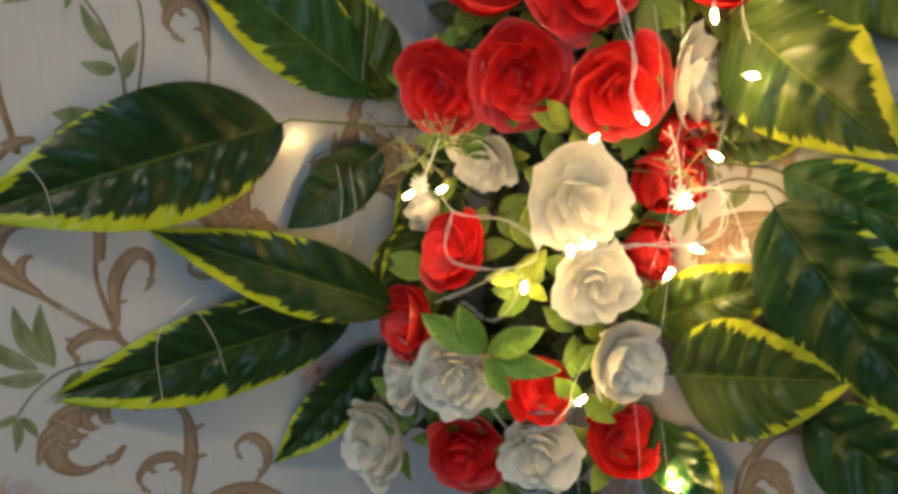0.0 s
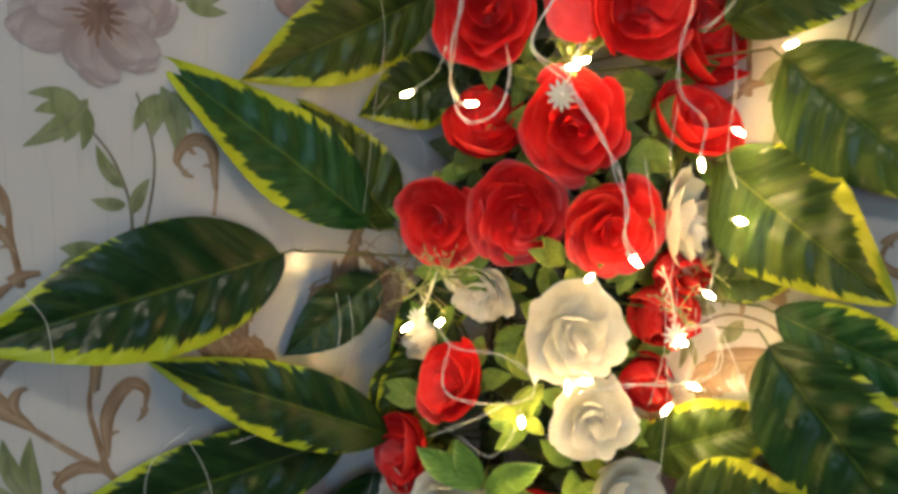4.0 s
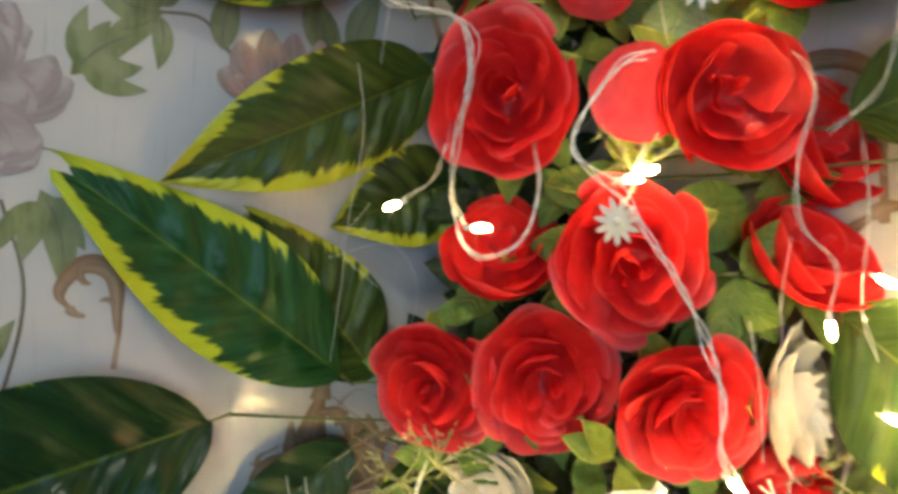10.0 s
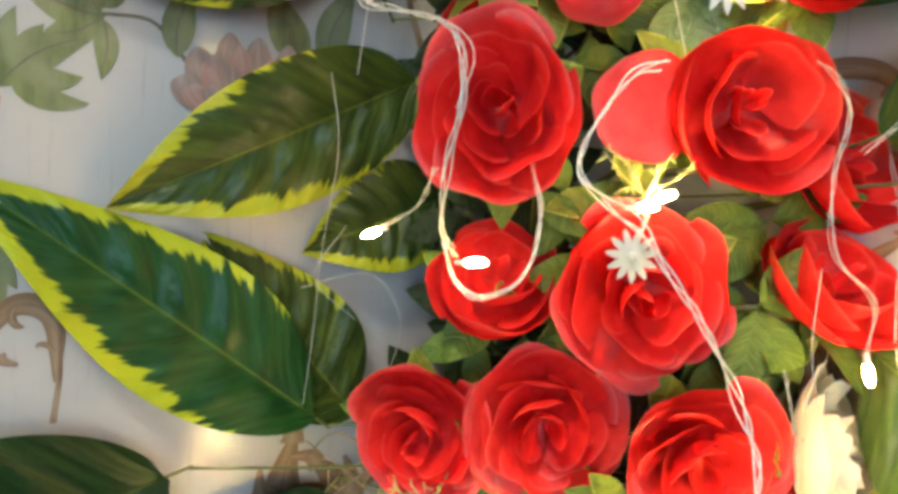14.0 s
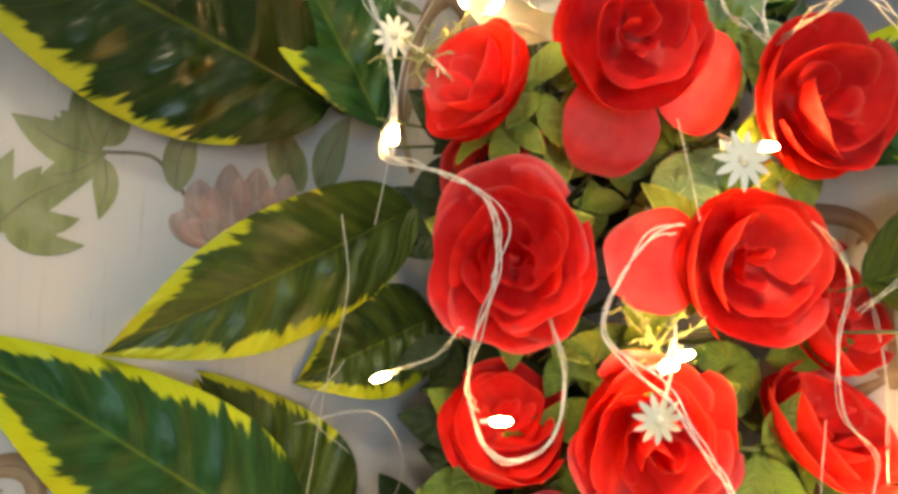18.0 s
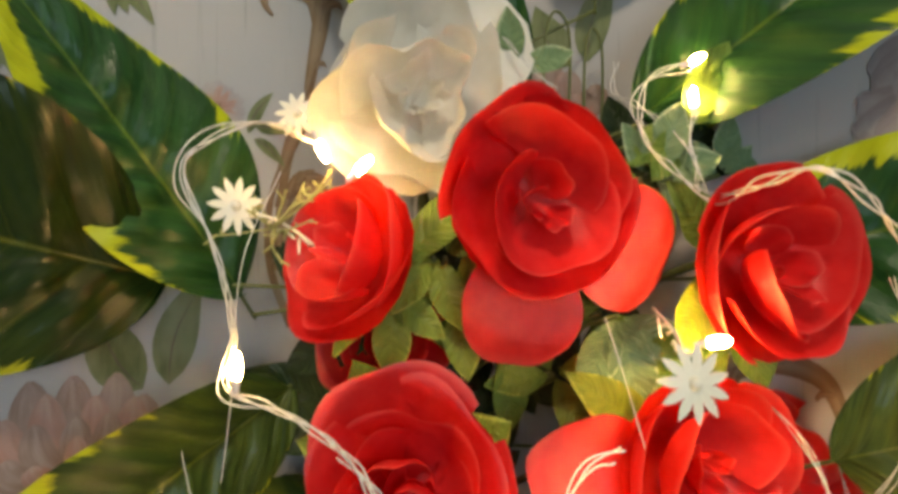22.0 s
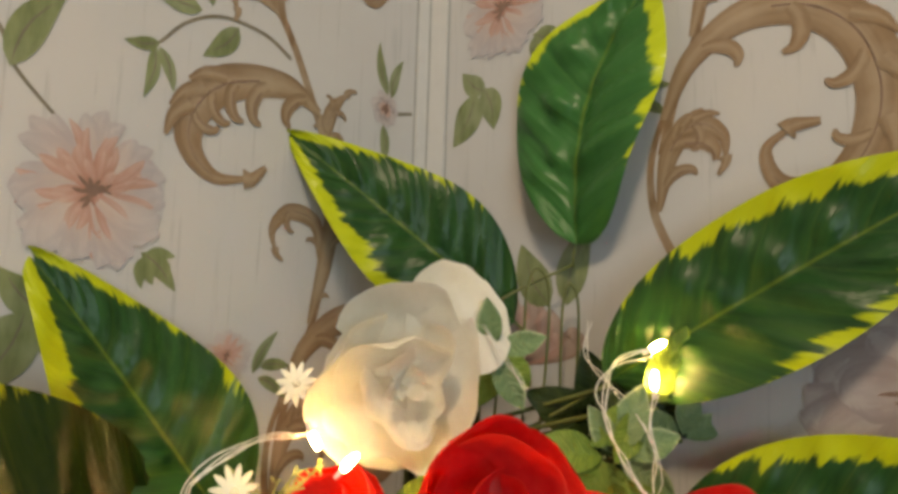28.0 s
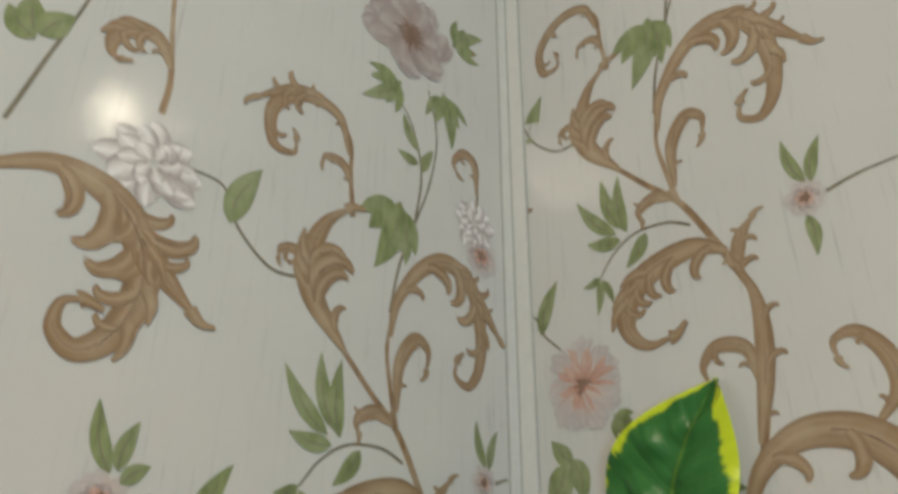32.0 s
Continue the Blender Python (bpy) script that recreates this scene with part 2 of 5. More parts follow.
def plain_mat(name, colour, rough=0.5, vary=0.25, scale=120.0, metal=0.0):
    m, nt, b = mat(name)
    f = noise_tex(nt, coords(nt), scale, 4.0)
    nt.links.new(mix(nt, f, tuple(c * (1 - vary) for c in colour), tuple(min(1, c * (1 + vary)) for c in colour)), b.inputs["Base Color"])
    b.inputs["Roughness"].default_value, b.inputs["Metallic"].default_value = rough, metal
    return m


def glow_mat(name, colour, strength):
    m, nt, b = mat(name)
    b.inputs["Base Color"].default_value = (*colour, 1)
    b.inputs["Emission Color"].default_value = (*colour, 1)
    b.inputs["Emission Strength"].default_value = strength
    return m


WALLPAPER = wallpaper_mat()
INK_BROWN = print_mat("ink_brown", (0.16, 0.092, 0.048), (0.288, 0.188, 0.112), (0.368, 0.288, 0.208))
INK_SCROLL = brushed_mat("ink_scroll", (0.288, 0.196, 0.12), (0.264, 0.164, 0.092), (0.16, 0.096, 0.052), (0.40, 0.315, 0.225), 1.6, 0.45)
INK_PETAL = brushed_mat("ink_petal", (0.48, 0.36, 0.32), (0.4, 0.376, 0.392), (0.376, 0.336, 0.352), (0.528, 0.488, 0.472), 2.2)
INK_GREY = brushed_mat("ink_grey", (0.29, 0.21, 0.19), (0.36, 0.32, 0.325), (0.24, 0.195, 0.195), (0.44, 0.40, 0.395), 2.2, 0.5)
INK_FINGER = brushed_mat("ink_finger", (0.40, 0.165, 0.115), (0.49, 0.32, 0.27), (0.352, 0.208, 0.168), (0.528, 0.44, 0.408), 2.2)
INK_BUD = brushed_mat("ink_bud", (0.26, 0.16, 0.12), (0.42, 0.31, 0.27), (0.24, 0.15, 0.12), (0.50, 0.41, 0.37), 2.4)
INK_WHITE = brushed_mat("ink_white", (0.33, 0.275, 0.26), (0.62, 0.60, 0.61), (0.25, 0.21, 0.215), (0.70, 0.68, 0.69), 2.4, 0.75)
INK_STEM = print_mat("ink_stem", (0.128, 0.112, 0.08), (0.192, 0.168, 0.12))
INK_GREEN = print_mat("ink_green", (0.12, 0.152, 0.06), (0.216, 0.256, 0.12), (0.264, 0.296, 0.176))
INK_HEART = print_mat("ink_heart", (0.13, 0.075, 0.055), (0.22, 0.135, 0.105))
TRIM = plain_mat("white_trim", (0.54, 0.54, 0.53), 0.3, 0.08)
GROOVE = plain_mat("grey_joint", (0.30, 0.31, 0.30), 0.6, 0.2)
LEAF = leaf_mat("leaf_variegated", (0.006, 0.036, 0.008), (0.014, 0.080, 0.018), (0.38, 0.44, 0.016), 0.80, pale=0.07)
LEAF_B = leaf_mat("leaf_olive", (0.012, 0.033, 0.008), (0.050, 0.088, 0.016), (0.38, 0.41, 0.02), 0.83, 0.34)
# darker than LEAF: shade on the upper left leaf is put into its colour
LEAF_E = leaf_mat("leaf_brown_olive", (0.005, 0.018, 0.003), (0.018, 0.038, 0.007), (0.32, 0.34, 0.02), 0.87, 0.26, pale=0.05, shine=0.26)
LEAF_C = leaf_mat("leaf_deep", (0.006, 0.028, 0.006), (0.016, 0.060, 0.012), (0.3608, 0.4264, 0.0246), 0.88, 0.36, pale=0.08)
LEAF_F = leaf_mat("leaf_upright", (0.024, 0.125, 0.030), (0.030, 0.145, 0.036), (0.46, 0.55, 0.03), 0.92, 0.34, 0.35, 0.0, 0.02)
LEAF_D = leaf_mat("leaf_dark", (0.0028, 0.015, 0.0028), (0.010, 0.044, 0.008), (0.33, 0.40, 0.014), 0.85, 0.34, pale=0.05)
LEAF_G = leaf_mat("leaf_plain_dark", (0.006, 0.022, 0.008), (0.016, 0.050, 0.018), (0.10, 0.13, 0.02), 1.12, 0.3, pale=0.1)
LEAF_H = leaf_mat("leaf_plain_green", (0.028, 0.062, 0.012), (0.075, 0.125, 0.022), (0.30, 0.36, 0.03), 1.02, 0.32, pale=0.08)
LEAFLET = leaf_mat("leaflet_green", (0.08, 0.15, 0.022), (0.19, 0.28, 0.048), (0.26, 0.36, 0.08), 1.1, 0.4)
LEAFLET_C = leaf_mat("leaflet_lime", (0.13, 0.25, 0.03), (0.24, 0.38, 0.06), (0.34, 0.46, 0.10), 0.95, 0.4)
LEAFLET_D = leaf_mat("leaflet_mint", (0.10, 0.18, 0.08), (0.20, 0.30, 0.14), (0.34, 0.42, 0.24), 0.95, 0.35)
LEAFLET_B = leaf_mat("leaflet_yellow", (0.15, 0.20, 0.025), (0.26, 0.32, 0.045), (0.38, 0.42, 0.07), 1.0, 0.35)
# near-black green carries the shade between the roses
DEEP_SHADE = leaf_mat("leaflet_deep", (0.008, 0.020, 0.006), (0.022, 0.048, 0.012), (0.06, 0.09, 0.02), 1.05, 0.4)
TWIG = plain_mat("dry_twig", (0.26, 0.18, 0.10), 0.6, 0.35, 250.0)
STALK = plain_mat("stalk_green", (0.10, 0.12, 0.03), 0.45, 0.4, 300.0)
BARK = plain_mat("stem_brown", (0.07, 0.05, 0.03), 0.6, 0.5, 200.0)
RED = petal_mat("petal_red", (0.74, 0.018, 0.022), (0.86, 0.042, 0.042), (0.88, 0.12, 0.11), 0.30, 0.19, (1.0, 0.86, 0.84))
CREAM = petal_mat("petal_white", (0.78, 0.74, 0.63), (0.87, 0.84, 0.75), (0.92, 0.90, 0.84), 0.28, 0.42)
SILVER = plain_mat("clear_wire", (0.78, 0.76, 0.72), 0.13, 0.25, 400.0, 0.2)
FILAMENT = plain_mat("pale_plastic", (0.75, 0.72, 0.58), 0.4, 0.1)
GLOW = glow_mat("led_glow", (1.0, 0.68, 0.28), 460.0)
GLOW_MID = glow_mat("led_glow_mid", (1.0, 0.68, 0.28), 270.0)
GLOW_WEAK = glow_mat("led_glow_weak", (1.0, 0.68, 0.28), 105.0)
FILL = plain_mat("filler_green", (0.36, 0.36, 0.14), 0.45, 0.25)
CEILING = plain_mat("plaster", (0.7, 0.69, 0.66), 0.8, 0.06, 8.0)
BACK_WALL = plain_mat("beige_plaster", (0.36, 0.30, 0.235), 0.8, 0.12, 5.0)
FLOOR = plain_mat("floor_tile", (0.32, 0.28, 0.24), 0.4, 0.2, 6.0)


# ---- helpers for parts ----
def mesh_ob(name, verts, faces, material, parent=None, label="", uvs=None, smooth=True):
    me = bpy.data.meshes.new(name)
    me.from_pydata(verts, [], faces)
    if smooth:
        me.polygons.foreach_set("use_smooth", [True] * len(me.polygons))
    if uvs is not None:
        lay = me.uv_layers.new(name="UVMap")
        idx = np.empty(len(me.loops), dtype=np.int32)
        me.loops.foreach_get("vertex_index", idx)
        lay.data.foreach_set("uv", np.asarray(uvs, dtype=np.float32)[idx].ravel())
    me.materials.append(material)
    me.update()
    ob = new(name, me)
    if parent:
        ob.parent = parent
    if label:
        ob["label"] = label
    return ob


def grid(nu, nv):
    return [(i * nv + j, i * nv + j + 1, (i + 1) * nv + j + 1, (i + 1) * nv + j) for i in range(nu - 1) for j in range(nv - 1)]


def catmull(pts, n=8):
    """Points along a smooth curve through the given ones."""
    p = [Vector(q) for q in pts]
    p = [2 * p[0] - p[1]] + p + [2 * p[-1] - p[-2]]
    out = []
    for a, b, c, d in zip(p, p[1:], p[2:], p[3:]):
        for k in range(n):
            t = k / n
            out.append(0.5 * (2 * b + (c - a) * t + (2 * a - 5 * b + 4 * c - d) * t * t + (3 * b - a - 3 * c + d) * t ** 3))
    return out + [p[-2]]


def tube(name, pts, r0, r1, material, parent=None, label="", sides=6, n=6):
    line = catmull(pts, n)
    verts, faces = [], []
    for i, p in enumerate(line):
        t = (line[min(i + 1, len(line) - 1)] - line[max(i - 1, 0)]).normalized()
        a = t.orthogonal().normalized() if i == 0 else (a - t * a.dot(t)).normalized()
        b = t.cross(a)
        r = r0 + (r1 - r0) * i / (len(line) - 1)
        verts += [p + r * (math.cos(q) * a + math.sin(q) * b) for q in (2 * math.pi * k / sides for k in range(sides))]
    for i in range(len(line) - 1):
        for k in range(sides):
            faces.append((i * sides + k, i * sides + (k + 1) % sides, (i + 1) * sides + (k + 1) % sides, (i + 1) * sides + k))
    faces.append(tuple(range(sides))[::-1])
    faces.append(tuple(range((len(line) - 1) * sides, len(line) * sides)))
    return mesh_ob(name, verts, faces, material, parent, label)


def box_ob(name, lo, hi, material, parent=None, label=""):
    (a, b, c), (d, e, f) = lo, hi
    v = [(a, b, c), (d, b, c), (d, e, c), (a, e, c), (a, b, f), (d, b, f), (d, e, f), (a, e, f)]
    fs = [(0, 3, 2, 1), (4, 5, 6, 7), (0, 1, 5, 4), (1, 2, 6, 5), (2, 3, 7, 6), (3, 0, 4, 7)]
    return mesh_ob(name, v, fs, material, parent, label, smooth=False)


# ---- the corner of the room ----
W, H = 2.4, 2.75
wall_left = tagged(box_ob("wall_north", (-W, 0.0, 0.0), (0.12, 0.12, H), WALLPAPER), "glossy off-white vinyl wallpaper printed with brown scrolls and flowers", "wall", kind="structure")
wall_right = tagged(box_ob("wall_east", (0.0, -W, 0.0), (0.12, -0.0005, H), WALLPAPER), "glossy off-white vinyl wallpaper printed with brown scrolls and flowers", "wall", kind="structure")
tagged(box_ob("wall_west", (-W - 0.12, -W, 0.0), (-W, 0.12, H), BACK_WALL), "plain beige plaster wall", "wall", kind="structure")
WX0, WX1, WZ0, WZ1 = -2.25, -1.25, 0.85, 2.15
for lo, hi in (((-W, -W - 0.12, 0), (WX0, -W, H)), ((WX1, -W - 0.12, 0), (0.12, -W, H)), ((WX0, -W - 0.12, 0), (WX1, -W, WZ0)), ((WX0, -W - 0.12, WZ1), (WX1, -W, H))):
    tagged(box_ob("wall_south", lo, hi, BACK_WALL), "plain beige plaster wall beside the window", "wall", kind="structure")
tagged(box_ob("ceiling", (-W - 0.12, -W - 0.12, H), (0.12, 0.12, H + 0.1), CEILING), "plain white ceiling", "ceiling", kind="structure")
tagged(box_ob("floor", (-W - 0.12, -W - 0.12, -0.1), (0.12, 0.12, 0.0), FLOOR), "plain brown floor", "floor", kind="structure")


# ---- flowers and leaves ----
DIAG = Vector((1, 1, 0)).normalized()  # from the room into the corner
ACROSS = Vector((1, -1, 0)).normalized()


def spot(u, z, d):
    """A place in front of the corner: u to the right, z up, d metres out of the corner."""
    return ACROSS * u - DIAG * d + Vector((0, 0, z))


def aim(place, facing, spin=0.0, size=1.0):
    """The pose of a flower whose axis looks along facing."""
    return Matrix.Translation(place) @ Vector(facing).to_track_quat("Z", "Y").to_matrix().to_4x4() @ Matrix.Diagonal((0.95, 1.07, 1.0, 1.0)) @ pose(0, 0, 0, 0, 0, spin) @ Matrix.Scale(size, 4)


def petal(name, parent, material, phi, q, rng, half=0.9, tall=1.0, curl=1.0, shut=0.0, label=""):
    """One petal of a rose of radius 1, a rounded shell: q = 0 is the innermost, 1 the outermost; shut closes its rim."""
    nu, nv = 13, 19
    verts, uvs = [], []
    white = material == CREAM
    wob, edge = rng.uniform(0, 6.28), rng.uniform(0.02, 0.05) * (1.9 if white else 0.9)
    big, dx, dy = rng.uniform(0.93, 1.06), rng.uniform(-0.08, 0.08) * (1.3 - q), rng.uniform(-0.08, 0.08) * (1.3 - q)
    lean, crease, nod = rng.uniform(-1, 1), rng.uniform(0.02, 0.07), rng.uniform(-0.18, 0.14) * (0.3 + q)
    tuck = (0.03 + 0.13 * q) * (1 - 0.72 * q ** 4) * rng.uniform(0.8, 1.2)  # one edge lies over its neighbour, the other under
    for i in range(nu):
        for j in range(nv):
            v, s = i / (nu - 1), 2 * j / (nv - 1) - 1
            scal = 0.085 * abs(math.sin(6.0 * s + wob)) if white else 0.014 * math.sin(5 * s + wob)
            ve = v * (1 - (0.36 - 0.13 * q) * abs(s) ** 2.7 + (0.18 - 0.12 * q) * lean * s - scal)
            ang = phi + s * half * (0.32 + 0.68 * math.sin(min(1.0, v * 1.25) * math.pi / 2))
            bowl = 0.16 + 0.84 * math.sin(ve * math.pi / 2) ** 0.9
            flat = 1 + 0.26 * q * (1 - q ** 3) * (s * s - 0.4)
            r = ((0.12 + 0.80 * q) * big * flat + tuck * s) * bowl * (1 - shut * 0.55 * ve ** 3)
            r -= crease * (0.4 + q) * (1 - 0.8 * q ** 3) * math.exp(-(s * 3.2) ** 2) * v
            z = tall * (0.80 - 0.26 * q) * (0.30 * ve + 0.70 * (1 - math.cos(ve * math.pi / 2)) ** 0.85) - 0.16 * q
            lip, shoulder = max(0.0, ve - 0.66) / 0.34, 0.45 + 0.9 * abs(s) ** 1.5
            r += curl * (0.05 + 0.13 * q) * lip ** 1.7 * shoulder
            z -= curl * (0.04 + 0.15 * q) * lip ** 2.4 * shoulder
            ruf = edge * (math.sin(3.6 * s + wob) + 0.5 * math.sin(8 * s + 2 * wob)) * v ** 3
            r, z = r + ruf * (0.5 + 0.5 * q) + nod * v * z, z + ruf * 0.7 - nod * v * r * 0.35
            verts.append((r * math.cos(ang) + dx * v, r * math.sin(ang) + dy * v, z))
            uvs.append((v, j / (nv - 1)))
    return mesh_ob(name, verts, grid(nu, nv), material, parent, label, uvs)


def loose_petal(parent, material, phi, rng, reach=1.42, width=1.12):
    """A round spoon-shaped petal that lies out under the flower."""
    nu, nv = 14, 15
    verts, uvs = [], []
    wob = rng.uniform(0, 6.28)
    white = material == CREAM
    for i in range(nu):
        for j in range(nv):
            v, s = i / (nu - 1), 2 * j / (nv - 1) - 1
            top = 1 - 0.20 * abs(s) ** 2.6 - (0.020 * abs(math.sin(6 * s + wob)) if white else 0.012 * math.sin(5 * s + wob))
            w = 0.5 * width * (0.22 + 0.78 * math.sin(min(1.0, v * 1.35) * math.pi / 2) ** 1.1) * (1 - 0.16 * v ** 5)
            x = 0.25 + (reach - 0.25) * v * top
            y = s * w
            z = -0.12 + 0.16 * math.sin(v * 2.6) + 0.22 * s * s * v - 0.12 * v ** 5 + 0.03 * math.sin(4 * s + wob) * v ** 3
            verts.append((x * math.cos(phi) - y * math.sin(phi), x * math.sin(phi) + y * math.cos(phi), z))
            uvs.append((v, j / (nv - 1)))
    return mesh_ob("loose_petal", verts, grid(nu, nv), material, parent, "", uvs)


def blade(name, parent, material, length, width, fold=0.25, droop=0.15, wave=0.05, belly=0.42, nu=18, nv=9, twist=0.0, label="", quilt=0.0, bend=0.0):
    """A leaf blade from the origin along +x, its face to +z."""
    verts, uvs = [], []
    for i in range(nu):
        v = i / (nu - 1)
        k = math.log(0.5) / math.log(belly)
        w = 0.5 * width * max(0.0, math.sin(math.pi * v ** k)) ** (0.78 if quilt < 0.2 else 0.62) * (1 - 0.25 * v ** 3) + 0.0002
        for j in range(nv):
            s = 2 * j / (nv - 1) - 1
            y = s * w + bend * length * math.sin(math.pi * min(1.0, v * 0.92))
            z = abs(s) * fold * w - droop * length * v * v + wave * width * math.sin(9 * v + 1.3 * s) * abs(s) ** 2 - 0.22 * fold * w * s * s
            z += quilt * w * (0.65 + 0.35 * math.sin(17.0 * length / width * v + 4.0 * s)) * abs(math.sin(math.pi * ((6.0 if quilt > 0.25 else 8.0) * v - 1.4 * abs(s)))) * (1 - abs(s)) ** 0.5 * min(1, abs(s) * 5)
            a = twist * v
            verts.append((v * length, y * math.cos(a) - z * math.sin(a), y * math.sin(a) + z * math.cos(a)))
            uvs.append((v, j / (nv - 1)))
    return mesh_ob(name, verts, grid(nu, nv), material, parent, label, uvs)


def leaf_pose(base, tip, face, droop=0.0):
    x = (Vector(tip) - Vector(base)).normalized()
    f = Vector(face)
    z = (f - x * f.dot(x)).normalized()
    y = z.cross(x)
    m = Matrix((x, y, z)).transposed().to_4x4()
    m.translation = base
    return m


def big_leaf(base, tip, face, width, material, label, fold=0.25, droop=0.08, wave=0.06, belly=0.42, root=None, twist=0.0, bend=0.0):
    base, tip = Vector(base), Vector(tip)
    n = (tip - base).length
    top = tagged(new("variegated_leaf"), label, "artificial leaf", "leaves of the wall arrangement")
    top.matrix_world = leaf_pose(base, tip, face)
    blade("blade", top, material, n, width, fold, droop, wave, belly, 56, 17, twist, "", 0.30 if material == LEAF_C else 0.26 if material == LEAF_F else 0.19, bend)
    k = [(-0.012, 0, -0.002)] + [(v * n, bend * n * math.sin(math.pi * v * 0.92), -droop * n * v * v - 0.0005) for v in (0.1, 0.3, 0.5, 0.7, 0.95)]
    tube("midrib", k, 0.0008, 0.0003, STALK, top, "raised green midrib", 5, 5)
    if root is not None:
        r = top.matrix_world.inverted() @ Vector(root)
        tube("leaf_stalk", [(-0.010, 0, -0.002), r * 0.5 + Vector((0, 0, 0.004)), r], 0.0008, 0.0008, STALK, top, "thin wire stalk", 5, 5)
    return top


# rings of petals from the heart outwards: number, place from and to, half width, height, curl; then how far shut
FORMS = {
    "full": (((3, 0.04, 0.20, 1.45, 0.80, -0.2), (3, 0.34, 0.45, 1.22, 0.92, 0.4), (5, 0.60, 0.70, 0.92, 0.98, 0.8), (5, 0.92, 1.0, 0.92, 0.92, 0.9)), 0.08),
    "cup": (((4, 0.03, 0.22, 0.9, 0.66, 0.8), (3, 0.52, 0.66, 1.3, 1.02, 0.2), (4, 0.88, 1.0, 1.15, 1.10, 0.35)), 0.05),
    "bud": (((2, 0.06, 0.14, 1.6, 1.40, 0.0), (3, 0.28, 0.38, 1.35, 1.50, 0.1), (3, 0.52, 0.58, 1.30, 1.42, 0.3), (4, 0.70, 0.78, 1.15, 1.36, 0.3)), 0.9)}
PIECES = {}


def rose_pieces(colour, kind, variant):
    """The meshes of one form of silk rose of radius 1, looking along +z, built once and shared."""
    key = colour, kind, variant
    if key in PIECES:
        return PIECES[key]
    rng = random.Random(17 * variant + len(kind) + len(colour))
    material = RED if colour == "red" else CREAM
    made, lie, turn = [], {}, rng.uniform(0, 6.28)
    rings, shut = FORMS[kind]
    q1, tall = rings[-1][2], rings[-1][4]
    for n, lo, hi, half, high, curl in rings:
        turn += rng.uniform(0.4, 0.9)
        for k in range(n):
            q = lo + (hi - lo) * k / (n - 1) + rng.uniform(-0.02, 0.02)
            where = turn + 6.283 * k * (2 if n == 5 else 1) / n + rng.uniform(-0.16, 0.16)
            made.append(petal("petal", None, material, where, q, rng, half * rng.uniform(0.9, 1.12), high * rng.uniform(0.90, 1.08), curl * rng.uniform(0.6, 1.4), shut))
    cup = []
    for i in range(9):
        v = 0.62 * i / 8
        r, z = 0.93 * q1 * (0.16 + 0.84 * math.sin(v * math.pi / 2) ** 0.9) * (i > 0), tall * (0.80 - 0.26 * q1) * (0.30 * v + 0.70 * (1 - math.cos(v * math.pi / 2)) ** 0.85) - 0.17 * q1
        cup += [(r * math.cos(0.3927 * j), r * math.sin(0.3927 * j), z) for j in range(17)]
    made.append(mesh_ob("petal_base", cup, grid(9, 17), material, None, "", [(0.2, 0.5)] * len(cup)))
    for k in range(5):
        s = blade("sepal", None, LEAFLET, 0.62, 0.26, 0.2, 0.0, 0.05, 0.35, 8, 5)
        where = leaf_pose((0.04 * math.cos(k * 1.257), 0.04 * math.sin(k * 1.257), -0.26), (math.cos(k * 1.257), math.sin(k * 1.257), -0.34), (0, 0, 1))
        made.append(s)
        lie[s] = where
    made.append(tube("calyx", [(0, 0, -0.44), (0, 0, -0.34), (0, 0, -0.23)], 0.05, 0.14, STALK, None, "green plastic calyx", 8, 3))
    PIECES[key] = [(o.name.split(".")[0], o.data, lie.get(o, Matrix.Identity(4))) for o in made]
    for o in made:
        bpy.data.objects.remove(o)
    return PIECES[key]


WORDS = {"full": "layered open petals", "cup": "large cupped petals", "bud": "half-closed petals"}


